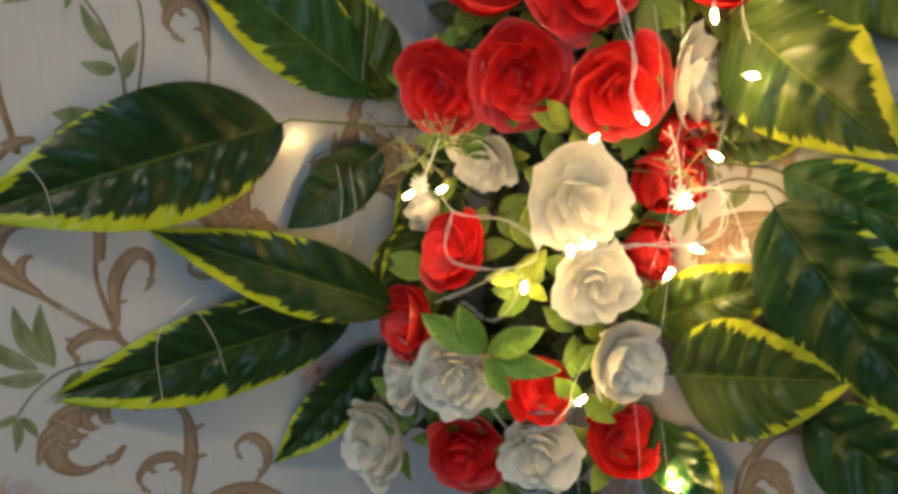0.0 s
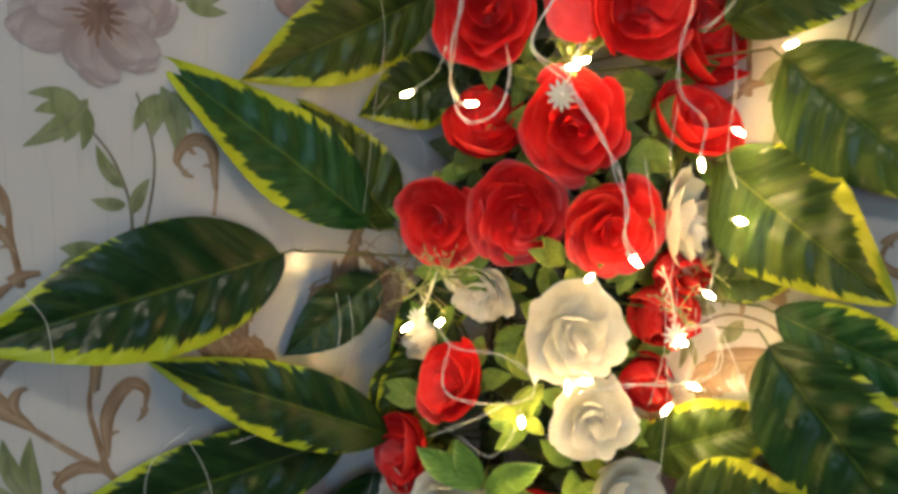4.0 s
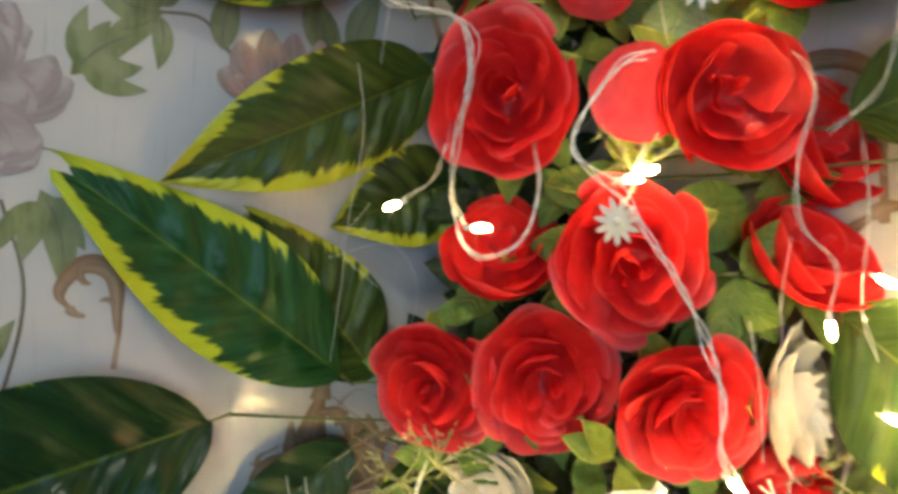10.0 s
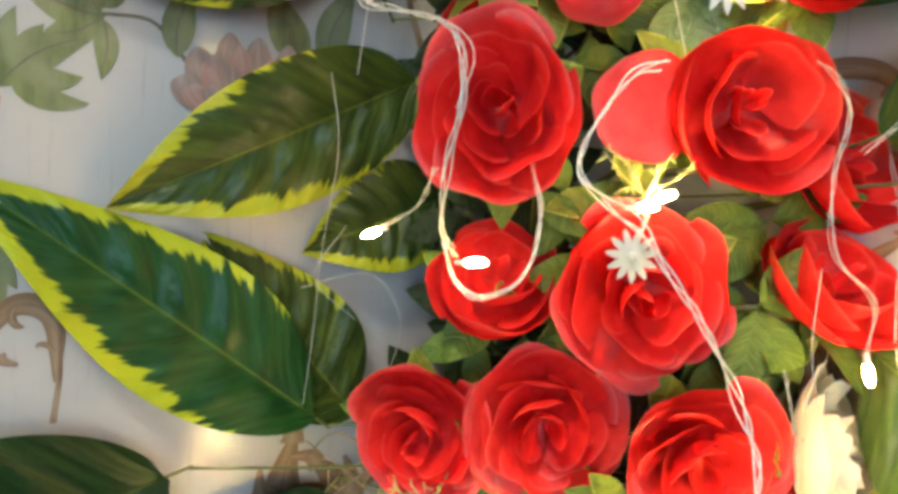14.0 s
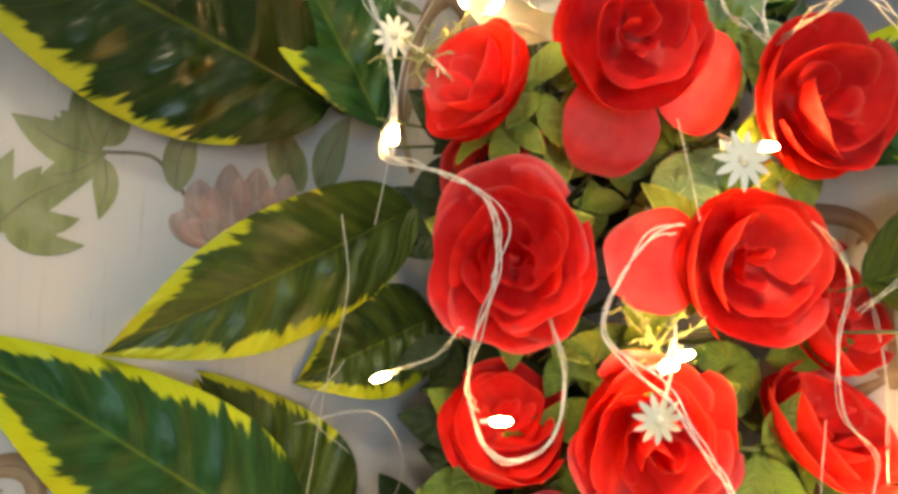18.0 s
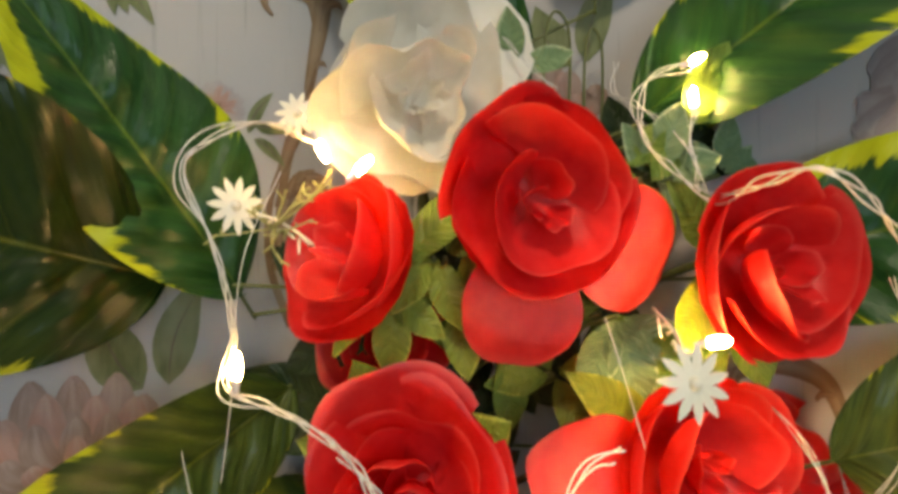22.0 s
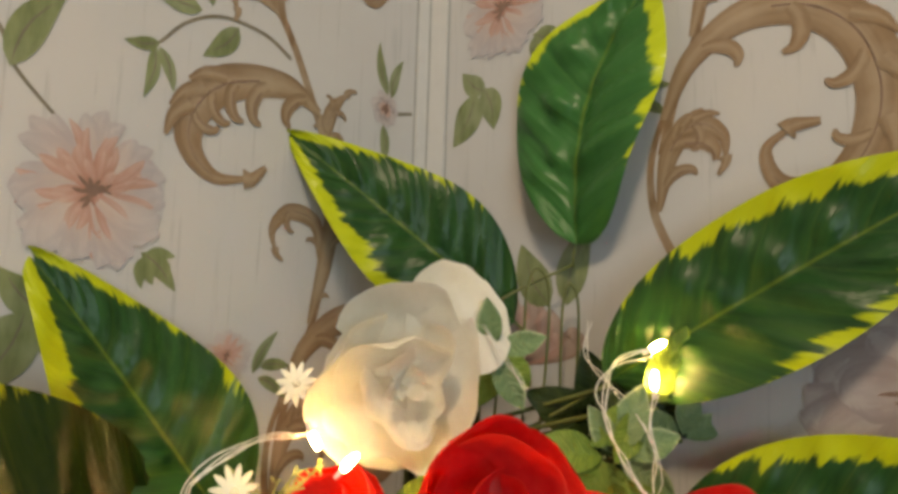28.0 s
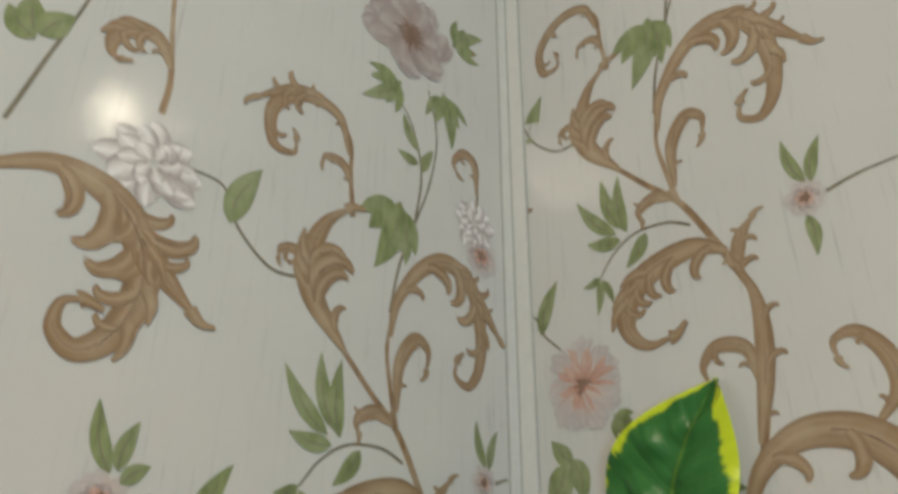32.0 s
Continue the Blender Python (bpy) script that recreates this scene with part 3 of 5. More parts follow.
def put_rose(colour, kind, n, u, z, d, size, turn=0.0, tilt=0.0, spin=0.0, leaves=4, hang=(), near=""):
    """A rose whose middle lies at u, z, d: turned to the right and tilted up by degrees. hang: headings of loose outer petals."""
    a, b = radians(turn), radians(tilt)
    facing = (-DIAG * math.cos(a) + ACROSS * math.sin(a)) * math.cos(b) + Vector((0, 0, math.sin(b)))
    size *= {"full": 1.10, "cup": 1.06, "bud": 1.40}[kind] * (0.9 if colour == "white" else 1.0)
    base = spot(u, z, d) - facing * (0.36 if kind != "bud" else 0.55) * size
    m = aim(base, facing, spin, size)
    ob = tagged(new("silk_rose"), f"{colour} satin artificial rose with {WORDS[kind]}{near}", "artificial rose", "roses of the wall arrangement")
    ob.matrix_basis = m
    for name, data, local in rose_pieces(colour, kind, n):
        p = new(name, data)
        p.parent, p.matrix_local = ob, local
    rng = random.Random(int(1000 * (u + 3 * z)))
    inv = m.inverted()
    back = spot(u * 0.35, z - 0.035, 0.075)
    tube("stem", [inv @ (base - facing * 0.2 * size), inv @ (base - facing * 0.035), inv @ back], 0.0016 / size, 0.0016 / size, STALK, ob, "thin green stem", 5, 4)
    mat_ = RED if colour == "red" else CREAM
    for q in hang:
        far, wide = (1.40, 1.35) if colour == "white" else (1.55, 1.2)
        w = inv.to_3x3() @ (ACROSS * math.sin(radians(q)) + Vector((0, 0, math.cos(radians(q)))))
        phi = math.atan2(w.y, w.x)
        loose_petal(ob, mat_, phi, rng, far, wide)
    for k in range(leaves):
        q = 6.28 * k / leaves + rng.uniform(-0.5, 0.5)
        lf = blade("rose_leaf", ob, LEAFLET if rng.random() < 0.7 else LEAFLET_B, rng.uniform(0.8, 1.2), rng.uniform(0.45, 0.65), 0.25, rng.uniform(-0.15, 0.15), 0.06, 0.45, 10, 7)
        lf.matrix_local = leaf_pose((0.2 * math.cos(q), 0.2 * math.sin(q), -0.35), (1.3 * math.cos(q), 1.3 * math.sin(q), -0.15 + rng.uniform(-0.4, 0.2)), (0.0, 0.0, 1))
    return ob


# colour, form, variant, u, z, out of the corner, radius, turn right, tilt up, spin, leaves, loose petals
put_rose("red", "full", 0, -0.041, 1.247, 0.165, 0.029, -8, -4, 20)
put_rose("red", "full", 3, 0.012, 1.257, 0.170, 0.032, 6, -6, 80)
put_rose("red", "full", 4, 0.071, 1.252, 0.180, 0.0315, 4, -8, 150)
put_rose("red", "full", 1, -0.017, 1.381, 0.178, 0.034, -6, 2, 10)
put_rose("red", "cup", 2, -0.013, 1.317, 0.160, 0.030, 6, 38, 60)
put_rose("red", "full", 5, 0.0415, 1.315, 0.182, 0.033, 4, -8, 200)
put_rose("red", "cup", 0, 0.075, 1.386, 0.176, 0.033, 8, -4, 40, 4, (-95,))
put_rose("red", "cup", 3, 0.122, 1.372, 0.150, 0.032, 24, 24, 90)
put_rose("red", "cup", 4, 0.117, 1.326, 0.160, 0.032, 26, 46, 30)
put_rose("red", "cup", 1, 0.021, 1.468, 0.182, 0.032, 2, -10, 110, 0, (186, 118))
put_rose("red", "cup", 2, -0.038, 1.454, 0.158, 0.030, -44, 20, 20, 3)
put_rose("red", "cup", 4, 0.094, 1.447, 0.185, 0.032, 8, -2, 200)
put_rose("red", "full", 0, -0.024, 1.424, 0.130, 0.024, -10, 10, 70)
put_rose("red", "cup", 3, -0.029, 1.142, 0.170, 0.030, -34, 22, 0)
put_rose("red", "cup", 4, -0.064, 1.077, 0.150, 0.030, -40, 14, 120)
put_rose("red", "cup", 0, 0.041, 1.040, 0.165, 0.027, 10, 42, 300)
put_rose("red", "full", 3, -0.013, 0.970, 0.160, 0.033, -5, -5, 200)
put_rose("red", "cup", 5, 0.104, 1.003, 0.160, 0.030, 15, 46, 50)
put_rose("red", "bud", 0, 0.119, 1.224, 0.160, 0.021, 10, -5, 210)
put_rose("red", "bud", 3, 0.111, 1.192, 0.160, 0.027, 0, -15, 310)
put_rose("red", "bud", 4, 0.112, 1.138, 0.135, 0.024, 20, -10, 15)
put_rose("white", "full", 1, 0.124, 1.259, 0.162, 0.034, 58, 6, 0)
put_rose("white", "full", 3, -0.012, 1.196, 0.150, 0.027, -20, -28, 40)
put_rose("white", "full", 5, 0.053, 1.187, 0.190, 0.036, 10, 2, 80)
put_rose("white", "full", 0, 0.070, 1.133, 0.190, 0.031, 8, 0, 60)
put_rose("white", "cup", 2, 0.097, 1.075, 0.182, 0.034, 30, 0, 110)
put_rose("white", "full", 5, -0.020, 1.049, 0.180, 0.036, -2, 0, 190)
put_rose("white", "full", 0, -0.066, 1.034, 0.160, 0.029, -46, 6, 90)
put_rose("white", "full", 4, -0.089, 0.972, 0.160, 0.039, -34, 8, 250)
put_rose("white", "full", 5, 0.045, 0.996, 0.180, 0.033, 5, 10, 300)
put_rose("white", "bud", 1, -0.055, 1.160, 0.145, 0.018, -30, -5, 60)
put_rose("white", "cup", 3, -0.013, 1.505, 0.150, 0.040, 8, -4, 70, 0, (40,))

NL, NR = (0, -1, 0), (-1, 0, 0)  # faces of the two walls
GREEN_L = "large dark green artificial leaf with a jagged yellow-green margin"
PLAIN_L = "plain dark green artificial leaf with fine side veins"


def hang_leaf(base, tip, face, width, material, belly=0.42, bend=0.0):
    """A leaf whose stalk starts at the stem bundle."""
    root = (-0.05, -0.05, base[2] - (0.01 if base[2] < 1.5 else 0.06))
    big_leaf(base, tip, face, width * 1.1, material, PLAIN_L if material in (LEAF_G, LEAF_H) else GREEN_L, root=root, belly=belly, bend=bend)


hang_leaf((-0.222, -0.014, 1.219), (-0.402, -0.022, 1.181), (-0.1, -1, 0.25), 0.076, LEAF_D)
hang_leaf((-0.150, -0.045, 1.082), (-0.309, -0.014, 1.157), (0.0, -1, 0.2), 0.050, LEAF_D)
hang_leaf((-0.172, -0.018, 1.074), (-0.380, -0.014, 1.053), (0, -1, 0.15), 0.064, LEAF_D)
hang_leaf((-0.158, -0.022, 1.239), (-0.295, -0.010, 1.345), (0.1, -1, 0.1), 0.060, LEAF)
hang_leaf((-0.116, -0.030, 1.402), (-0.248, -0.018, 1.331), (0, -1, -0.15), 0.060, LEAF_B)
hang_leaf((-0.131, -0.012, 1.234), (-0.207, -0.008, 1.324), (0, -1, 0.1), 0.055, LEAF_B)
hang_leaf((-0.080, -0.014, 1.347), (-0.160, -0.010, 1.316), (0, -1, 0.2), 0.052, LEAF_B)
hang_leaf((-0.146, -0.016, 1.196), (-0.217, -0.012, 1.143), (0, -1, 0.2), 0.044, LEAF_G)
hang_leaf((-0.112, -0.030, 1.135), (-0.152, -0.020, 1.086), (0, -1, 0.2), 0.044, LEAF_B)
hang_leaf((-0.100, -0.050, 1.165), (-0.150, -0.030, 1.070), (-0.3, -1, 0.2), 0.050, LEAF_B)
hang_leaf((-0.090, -0.060, 1.215), (-0.140, -0.028, 1.130), (-0.3, -1, 0.1), 0.046, LEAF_D)
hang_leaf((-0.141, -0.020, 1.035), (-0.236, -0.012, 0.949), (-0.3, -1, 0), 0.046, LEAF_D)
hang_leaf((-0.160, -0.014, 1.446), (-0.340, -0.020, 1.490), (0.1, -1, -0.15), 0.082, LEAF_E)
hang_leaf((-0.131, -0.02, 1.439), (-0.214, -0.01, 1.554), (0, -1, 0.1), 0.062, LEAF)
hang_leaf((-0.02, -0.082, 1.534), (-0.110, -0.008, 1.626), (-0.6, -1, 0), 0.060, LEAF)
hang_leaf((-0.012, -0.112, 1.572), (-0.014, -0.152, 1.704), (-1, 0.1, 0.1), 0.080, LEAF_F, 0.5, 0.13)
hang_leaf((-0.022, -0.134, 1.508), (-0.018, -0.285, 1.600), (-1, 0.1, 0.1), 0.065, LEAF)
hang_leaf((-0.014, -0.160, 1.446), (-0.014, -0.300, 1.482), (-1, 0, 0.1), 0.058, LEAF)
hang_leaf((-0.020, -0.206, 1.298), (-0.014, -0.310, 1.230), (-1, 0, 0.1), 0.070, LEAF_B)
hang_leaf((-0.018, -0.200, 1.381), (-0.014, -0.310, 1.425), (-1, 0, 0.1), 0.055, LEAF_B)
hang_leaf((-0.014, -0.235, 1.359), (-0.014, -0.335, 1.285), (-1, 0, 0.1), 0.060, LEAF_H)
hang_leaf((-0.012, -0.250, 1.211), (-0.012, -0.360, 1.190), (-1, 0, 0.1), 0.040, LEAF)
hang_leaf((-0.018, -0.252, 1.192), (-0.016, -0.362, 1.090), (-1, 0, 0.1), 0.070, LEAF_C)
hang_leaf((-0.018, -0.175, 1.088), (-0.014, -0.272, 1.156), (-1, 0, 0.1), 0.046, LEAF_B)
# olive instead of LEAF: warm light on this leaf is put into its colour
hang_leaf((-0.030, -0.212, 1.066), (-0.022, -0.315, 1.106), (-1, 0, 0.1), 0.070, LEAF_B)
hang_leaf((-0.012, -0.292, 1.071), (-0.014, -0.390, 1.050), (-1, 0, 0.1), 0.056, LEAF_C)
hang_leaf((-0.016, -0.195, 1.018), (-0.014, -0.262, 0.960), (-1, 0, 0.1), 0.050, LEAF)
hang_leaf((-0.014, -0.210, 1.223), (-0.010, -0.262, 1.236), (-1, 0, 0.1), 0.028, LEAF_B)

# the stalk that carries it all, up the corner
bundle = tagged(new("stem_bundle"), "bundle of brown and green wire stems in the wall corner", "stems")
for k in range(5):
    a = k * 1.257
    pts = [(-0.05 + 0.008 * math.cos(a + 0.8 * i), -0.05 + 0.008 * math.sin(a + 0.8 * i), 0.86 + 0.17 * i) for i in range(5)]
    tube("stem", pts, 0.0035, 0.0025, BARK if k % 2 else STALK, bundle, "", 6, 5)

for du, top_z, wide in ((0.0, 1.559, 0.0055), (0.016, 1.552, 0.004), (-0.022, 1.546, 0.004)):
    u = 0.051 + du
    hook = [spot(u - wide, 1.46, 0.085), spot(u - wide * 1.1, top_z - 0.03, 0.09), spot(u - wide * 0.8, top_z - 0.008, 0.09), spot(u, top_z, 0.09), spot(u + wide, top_z - 0.010, 0.09), spot(u + wide * 0.9, top_z - 0.045, 0.088), spot(u, 1.45, 0.08)]
    tube("wire_hook", hook, 0.0007, 0.0007, STALK, bundle, "bent bare green wire", 5, 6)

rng = random.Random(11)
for k in range(18):
    u, z = rng.uniform(-0.082, -0.040), rng.uniform(1.15, 1.25)
    p = [spot(u, z, 0.115), spot(u + rng.uniform(-0.02, 0.02), z + rng.uniform(-0.02, 0.02), 0.12), spot(u + rng.uniform(-0.035, 0.03), z + rng.uniform(-0.04, 0.035), 0.12)]
    tube("dry_twig", p, 0.0007, 0.0004, TWIG, bundle, "thin dry brown twig", 4, 5)
for k in range(7):
    u, z = rng.uniform(0.115, 0.150), rng.uniform(1.02, 1.36)
    p = [spot(u - 0.03, z - 0.01, 0.10), spot(u, z + rng.uniform(-0.01, 0.01), 0.10), spot(u + 0.03, z + rng.uniform(-0.02, 0.02), 0.10)]
    tube("dry_twig", p, 0.0009, 0.0005, TWIG, bundle, "thin dry brown twig", 4, 5)


# ---- printed wallpaper pattern ----
# Flat motifs in wall coordinates: a along the wall from the corner (left wall negative), z up.
class Print:
    count = 0

    def __init__(self, wall, left, da=0.0, dz=0.0):
        self.wall, self.left, self.da, self.dz = wall, left, da, dz

    def add(self, name, material, polys, layer=1):
        """polys: lists of (a, z) loops, each convex or a strip quad."""
        verts, faces, uvs = [], [], []
        Print.count += 1
        for i, loop in enumerate(polys):
            lift = 0.0001 * layer + 1.5e-6 * i + 4e-6 * (Print.count % 17)
            uvs += [(p[2], p[3]) if len(p) > 2 else (0.0, 0.0) for p in loop] if len(loop) else []
            loop = [(p[0] + self.da, p[1] + self.dz) for p in loop]
            keep = all((a < -0.0125) if self.left else (0.0165 < a) for a, z in loop) and all(abs(a) < 0.75 and 0.6 < z < 2.4 for a, z in loop)
            if not keep:
                del uvs[len(verts):]
                continue
            k = len(verts)
            verts += [(a, -lift, z) if self.left else (-lift, -a, z) for a, z in loop]
            faces.append(tuple(range(k, k + len(loop))))
        if faces:
            mesh_ob(name, verts, faces, material, self.wall, "", uvs, False)


def strip(line, widths, seed=0.0):
    """Quads along a line; each corner carries its place along and across the line."""
    out = []
    n = len(line)
    seed = 2 * round(seed)
    side = []
    for i, p in enumerate(line):
        t = (line[min(i + 1, n - 1)] - line[max(i - 1, 0)])
        t = t.normalized() if t.length > 1e-9 else Vector((1, 0, 0))
        nrm = Vector((-t.y, t.x, 0))
        w = widths(i / (n - 1)) * 0.5
        t = i / (n - 1)
        side.append(((p.x + nrm.x * w, p.y + nrm.y * w, t, seed + 1.0), (p.x - nrm.x * w, p.y - nrm.y * w, t, seed - 1.0)))
    for (a, b), (c, d) in zip(side, side[1:]):
        out.append([a, b, d, c])
    return out


def flat_line(pts, n=8):
    return catmull([(a, z, 0) for a, z in pts], n)


def leaf_polys(p, q, width, n=9, bend=0.07):
    p, q = Vector((*p, 0)), Vector((*q, 0))
    d = q - p
    nrm = Vector((-d.y, d.x, 0))
    line = [p + d * (i / n) + nrm * bend * math.sin(math.pi * i / n) for i in range(n + 1)]
    return strip(line, lambda t: width * max(0.02, math.sin(math.pi * t ** 0.75) ** 0.9))


def lobed_polys(p, q, width):
    """A cut leaf: one middle lobe and two pairs beside it."""
    p, q = Vector((*p, 0)), Vector((*q, 0))
    d = q - p
    out = leaf_polys(p[:2], q[:2], width * 0.5)
    for k, (f, s) in enumerate(((0.22, 0.55), (0.48, 0.4))):
        for sg in (1, -1):
            r = d.copy()
            r.rotate(Euler((0, 0, sg * (0.85 - 0.25 * k))))
            a = p + d * f * 0.5
            b = a + r * s * 1.1
            out += leaf_polys(a[:2], b[:2], width * 0.36, 7, 0.1 * sg)
    return out


def acanthus(pr, pts, width, lobes=5, side=1):
    """A painted scroll leaf: a thin stem that swells into a smooth back, with drooping fingers off its inner side."""
    line = flat_line(pts, 12)
    n = len(line)
    back = strip(line, lambda t: width * (0.26 + 0.95 * math.sin(math.pi * min(1.0, t ** 0.8)) ** 1.3) * (1 - 0.4 * t ** 2), pts[0][0] * 90)
    polys, dark = list(back), []
    lobes = max(2, round(lobes * 0.65))
    for k in range(lobes):
        f = 0.18 + 0.46 * k / max(1, lobes - 1)
        i = min(n - 3, max(2, int(f * (n - 1))))
        t = (line[i + 2] - line[i - 2]).normalized()
        nrm = Vector((-t.y, t.x, 0)) * side
        big = (0.42 + 0.58 * math.sin(math.pi * (f - 0.08) / 0.66)) * (0.85 + 0.3 * math.sin(7.0 * k + pts[0][1] * 40))
        r = line[i] - t * width * 0.8 + nrm * width * 0.18
        out = width * big
        curve = [r, r + t * out * 0.55 + nrm * out * 0.22, r + t * out * 1.05 + nrm * out * 0.75, r + t * out * 1.15 + nrm * out * 1.35, r + t * out * 0.88 + nrm * out * 1.72]
        polys += strip(catmull(curve, 6), lambda u: out * 0.74 * (0.30 + 0.70 * math.sin(math.pi * (0.12 + 0.80 * u)) ** 0.8) * (1 - 0.45 * u ** 3), k * 5.3 + f)
        if len(pts) == 3:
            other = [line[i] - t * width * 0.8] + [c - nrm * 2 * (c - r).dot(nrm) for c in curve[1:]]
            polys += strip(catmull(other, 6), lambda u: out * 0.66 * (0.30 + 0.70 * math.sin(math.pi * (0.12 + 0.80 * u)) ** 0.8) * (1 - 0.45 * u ** 3), k * 2.3 + f)
        dark += strip(catmull([c + nrm * out * 0.05 - t * out * 0.12 for c in curve[1:5]], 4), lambda u: out * 0.07 * (1 - 0.7 * u))
    # drooping points along the outer edge
    for k in range(3 if width > 0.0095 else 0):
        i = int((0.40 + 0.09 * k) * (n - 1))
        t = (line[i + 2] - line[i - 2]).normalized()
        nrm = Vector((-t.y, t.x, 0)) * -side
        r = line[i] - t * width * 0.5 + nrm * width * 0.15
        polys += strip(catmull([r, r + t * width * 0.55 + nrm * width * 0.34, r + t * width * 1.15 + nrm * width * 0.42], 5), lambda u: width * 0.52 * (1 - 0.8 * u ** 1.5), 3.1 * k)
    # the last finger curls past the tip
    t = (line[-1] - line[-3]).normalized()
    polys += strip(catmull([line[-4], line[-1], line[-1] + t * width * 0.5 + Vector((-t.y, t.x, 0)) * side * width * 0.35], 5), lambda u: width * 0.62 * (1 - 0.7 * u), 9.1)
    pr.add("printed_scroll", INK_SCROLL, polys, 3)
    pr.add("printed_vein", INK_HEART, dark + strip(line[n // 4:-n // 6], lambda t: width * 0.05 * (1 - 0.6 * t)), 5)


def stem_print(pr, pts, width=0.0022, material=None):
    pr.add("printed_stem", material or INK_STEM, strip(flat_line(pts), lambda t: width * (1 - 0.4 * t)), 1)


def leaf_print(pr, p, q, width, lobed=False):
    pr.add("printed_leaf", INK_GREEN, (lobed_polys if lobed else leaf_polys)(p, q, width), 3)
    pr.add("printed_vein", INK_STEM, leaf_polys(p, tuple(0.85 * b + 0.15 * a for a, b in zip(p, q)), 0.0009, 5, 0.1), 4)


def flower_print(pr, c, r, seed, warm=True, broad=False):
    rng = random.Random(seed)
    c = Vector((*c, 0))

    def ring(n, r0, r1, w, jitter, fork=0):
        polys = []
        for k in range(n):
            a = 6.283 * k / n + rng.uniform(-0.16, 0.16)
            e = r1 * rng.uniform(1 - jitter, 1 + jitter)
            turn, wide = rng.uniform(-0.25, 0.25), rng.uniform(0.8, 1.2)
            for j in range(-fork, fork + 1):
                line = []
                for i in range(12):
                    f = i / 11
                    b = a + turn * f * f + j * 0.26 * f * f
                    line.append(c + Vector((math.cos(b), math.sin(b), 0)) * (r0 + (e * (1 - 0.08 * abs(j)) - r0) * f))
                polys += strip(line, lambda t: w * wide * r * (0.2 + 0.8 * math.sin(math.pi * (0.10 + 0.78 * t ** 1.3)) ** 0.8) * max(0.05, 1 - t ** 9) ** 0.5, 7.7 * k + j)
        return polys
    if broad:
        pr.add("printed_flower", INK_GREY, ring(7, 0.1 * r, r, 0.50, 0.08, 1), 2)
        pr.add("printed_flower", INK_GREY, ring(6, 0.1 * r, 0.74 * r, 0.46, 0.10, 1), 3)
        pr.add("printed_flower", INK_HEART, ring(22, 0.0, 0.33 * r, 0.055, 0.35), 5)
        return
    if not warm and r < 0.02:
        pr.add("printed_flower", INK_PETAL, ring(9, 0.1 * r, r, 0.70, 0.06), 2)
        pr.add("printed_flower", INK_GREY, ring(6, 0.1 * r, 0.66 * r, 0.55, 0.10), 3)
        pr.add("printed_flower", INK_FINGER, ring(6, 0.0, 0.45 * r, 0.30, 0.15), 4)
        pr.add("printed_flower", INK_HEART, ring(5, 0.0, 0.30 * r, 0.2, 0.25), 5)
        return
    if not warm:
        for layer, (n, reach, w) in enumerate(((8, 1.0, 0.52), (7, 0.82, 0.50), (6, 0.62, 0.46), (5, 0.42, 0.36))):
            pr.add("printed_flower", INK_WHITE, ring(n, 0.1 * r, reach * r, w, 0.16), 2 + layer)
        return
    pr.add("printed_flower", INK_PETAL, ring(11, 0.1 * r, r, 0.36, 0.10, 1), 2)
    pr.add("printed_flower", INK_FINGER, ring(25, 0.08 * r, 0.74 * r, 0.15, 0.24), 3)
    pr.add("printed_flower", INK_FINGER, ring(21, 0.05 * r, 0.50 * r, 0.11, 0.25), 4)
    pr.add("printed_flower", INK_HEART, ring(13, 0.0, 0.20 * r, 0.05, 0.4), 5)


def bud_print(pr, c, r, seed):
    """A half-open rosebud: broad petals standing up out of its base."""
    rng = random.Random(seed)
    for layer, (n, reach, w, ink) in enumerate(((7, 1.0, 0.62, INK_BUD), (6, 0.82, 0.52, INK_FINGER), (5, 0.62, 0.46, INK_BUD), (3, 0.42, 0.34, INK_FINGER))):
        polys = []
        for k in range(n):
            a = math.pi * (0.5 + 0.62 * (k / (n - 1) - 0.5) * (1.25 - 0.1 * layer)) + rng.uniform(-0.08, 0.08)
            base = (c[0], c[1] - 0.65 * r)
            e = reach * 1.65 * r * rng.uniform(0.9, 1.08)
            polys += strip(catmull([(base[0], base[1], 0), (base[0] + 0.75 * e * math.cos(a) * 1.15, base[1] + 0.5 * e * math.sin(a), 0), (base[0] + e * math.cos(a), base[1] + e * math.sin(a), 0)], 8), lambda t: w * r * (0.25 + 0.75 * math.sin(math.pi * (0.08 + 0.76 * t))) * max(0.05, 1 - t ** 8) ** 0.5, 3.3 * k + layer)
        pr.add("printed_flower", ink, polys, 2 + layer)


def spray(pr, pairs, width):
    for p, q in pairs:
        leaf_print(pr, p, q, width)


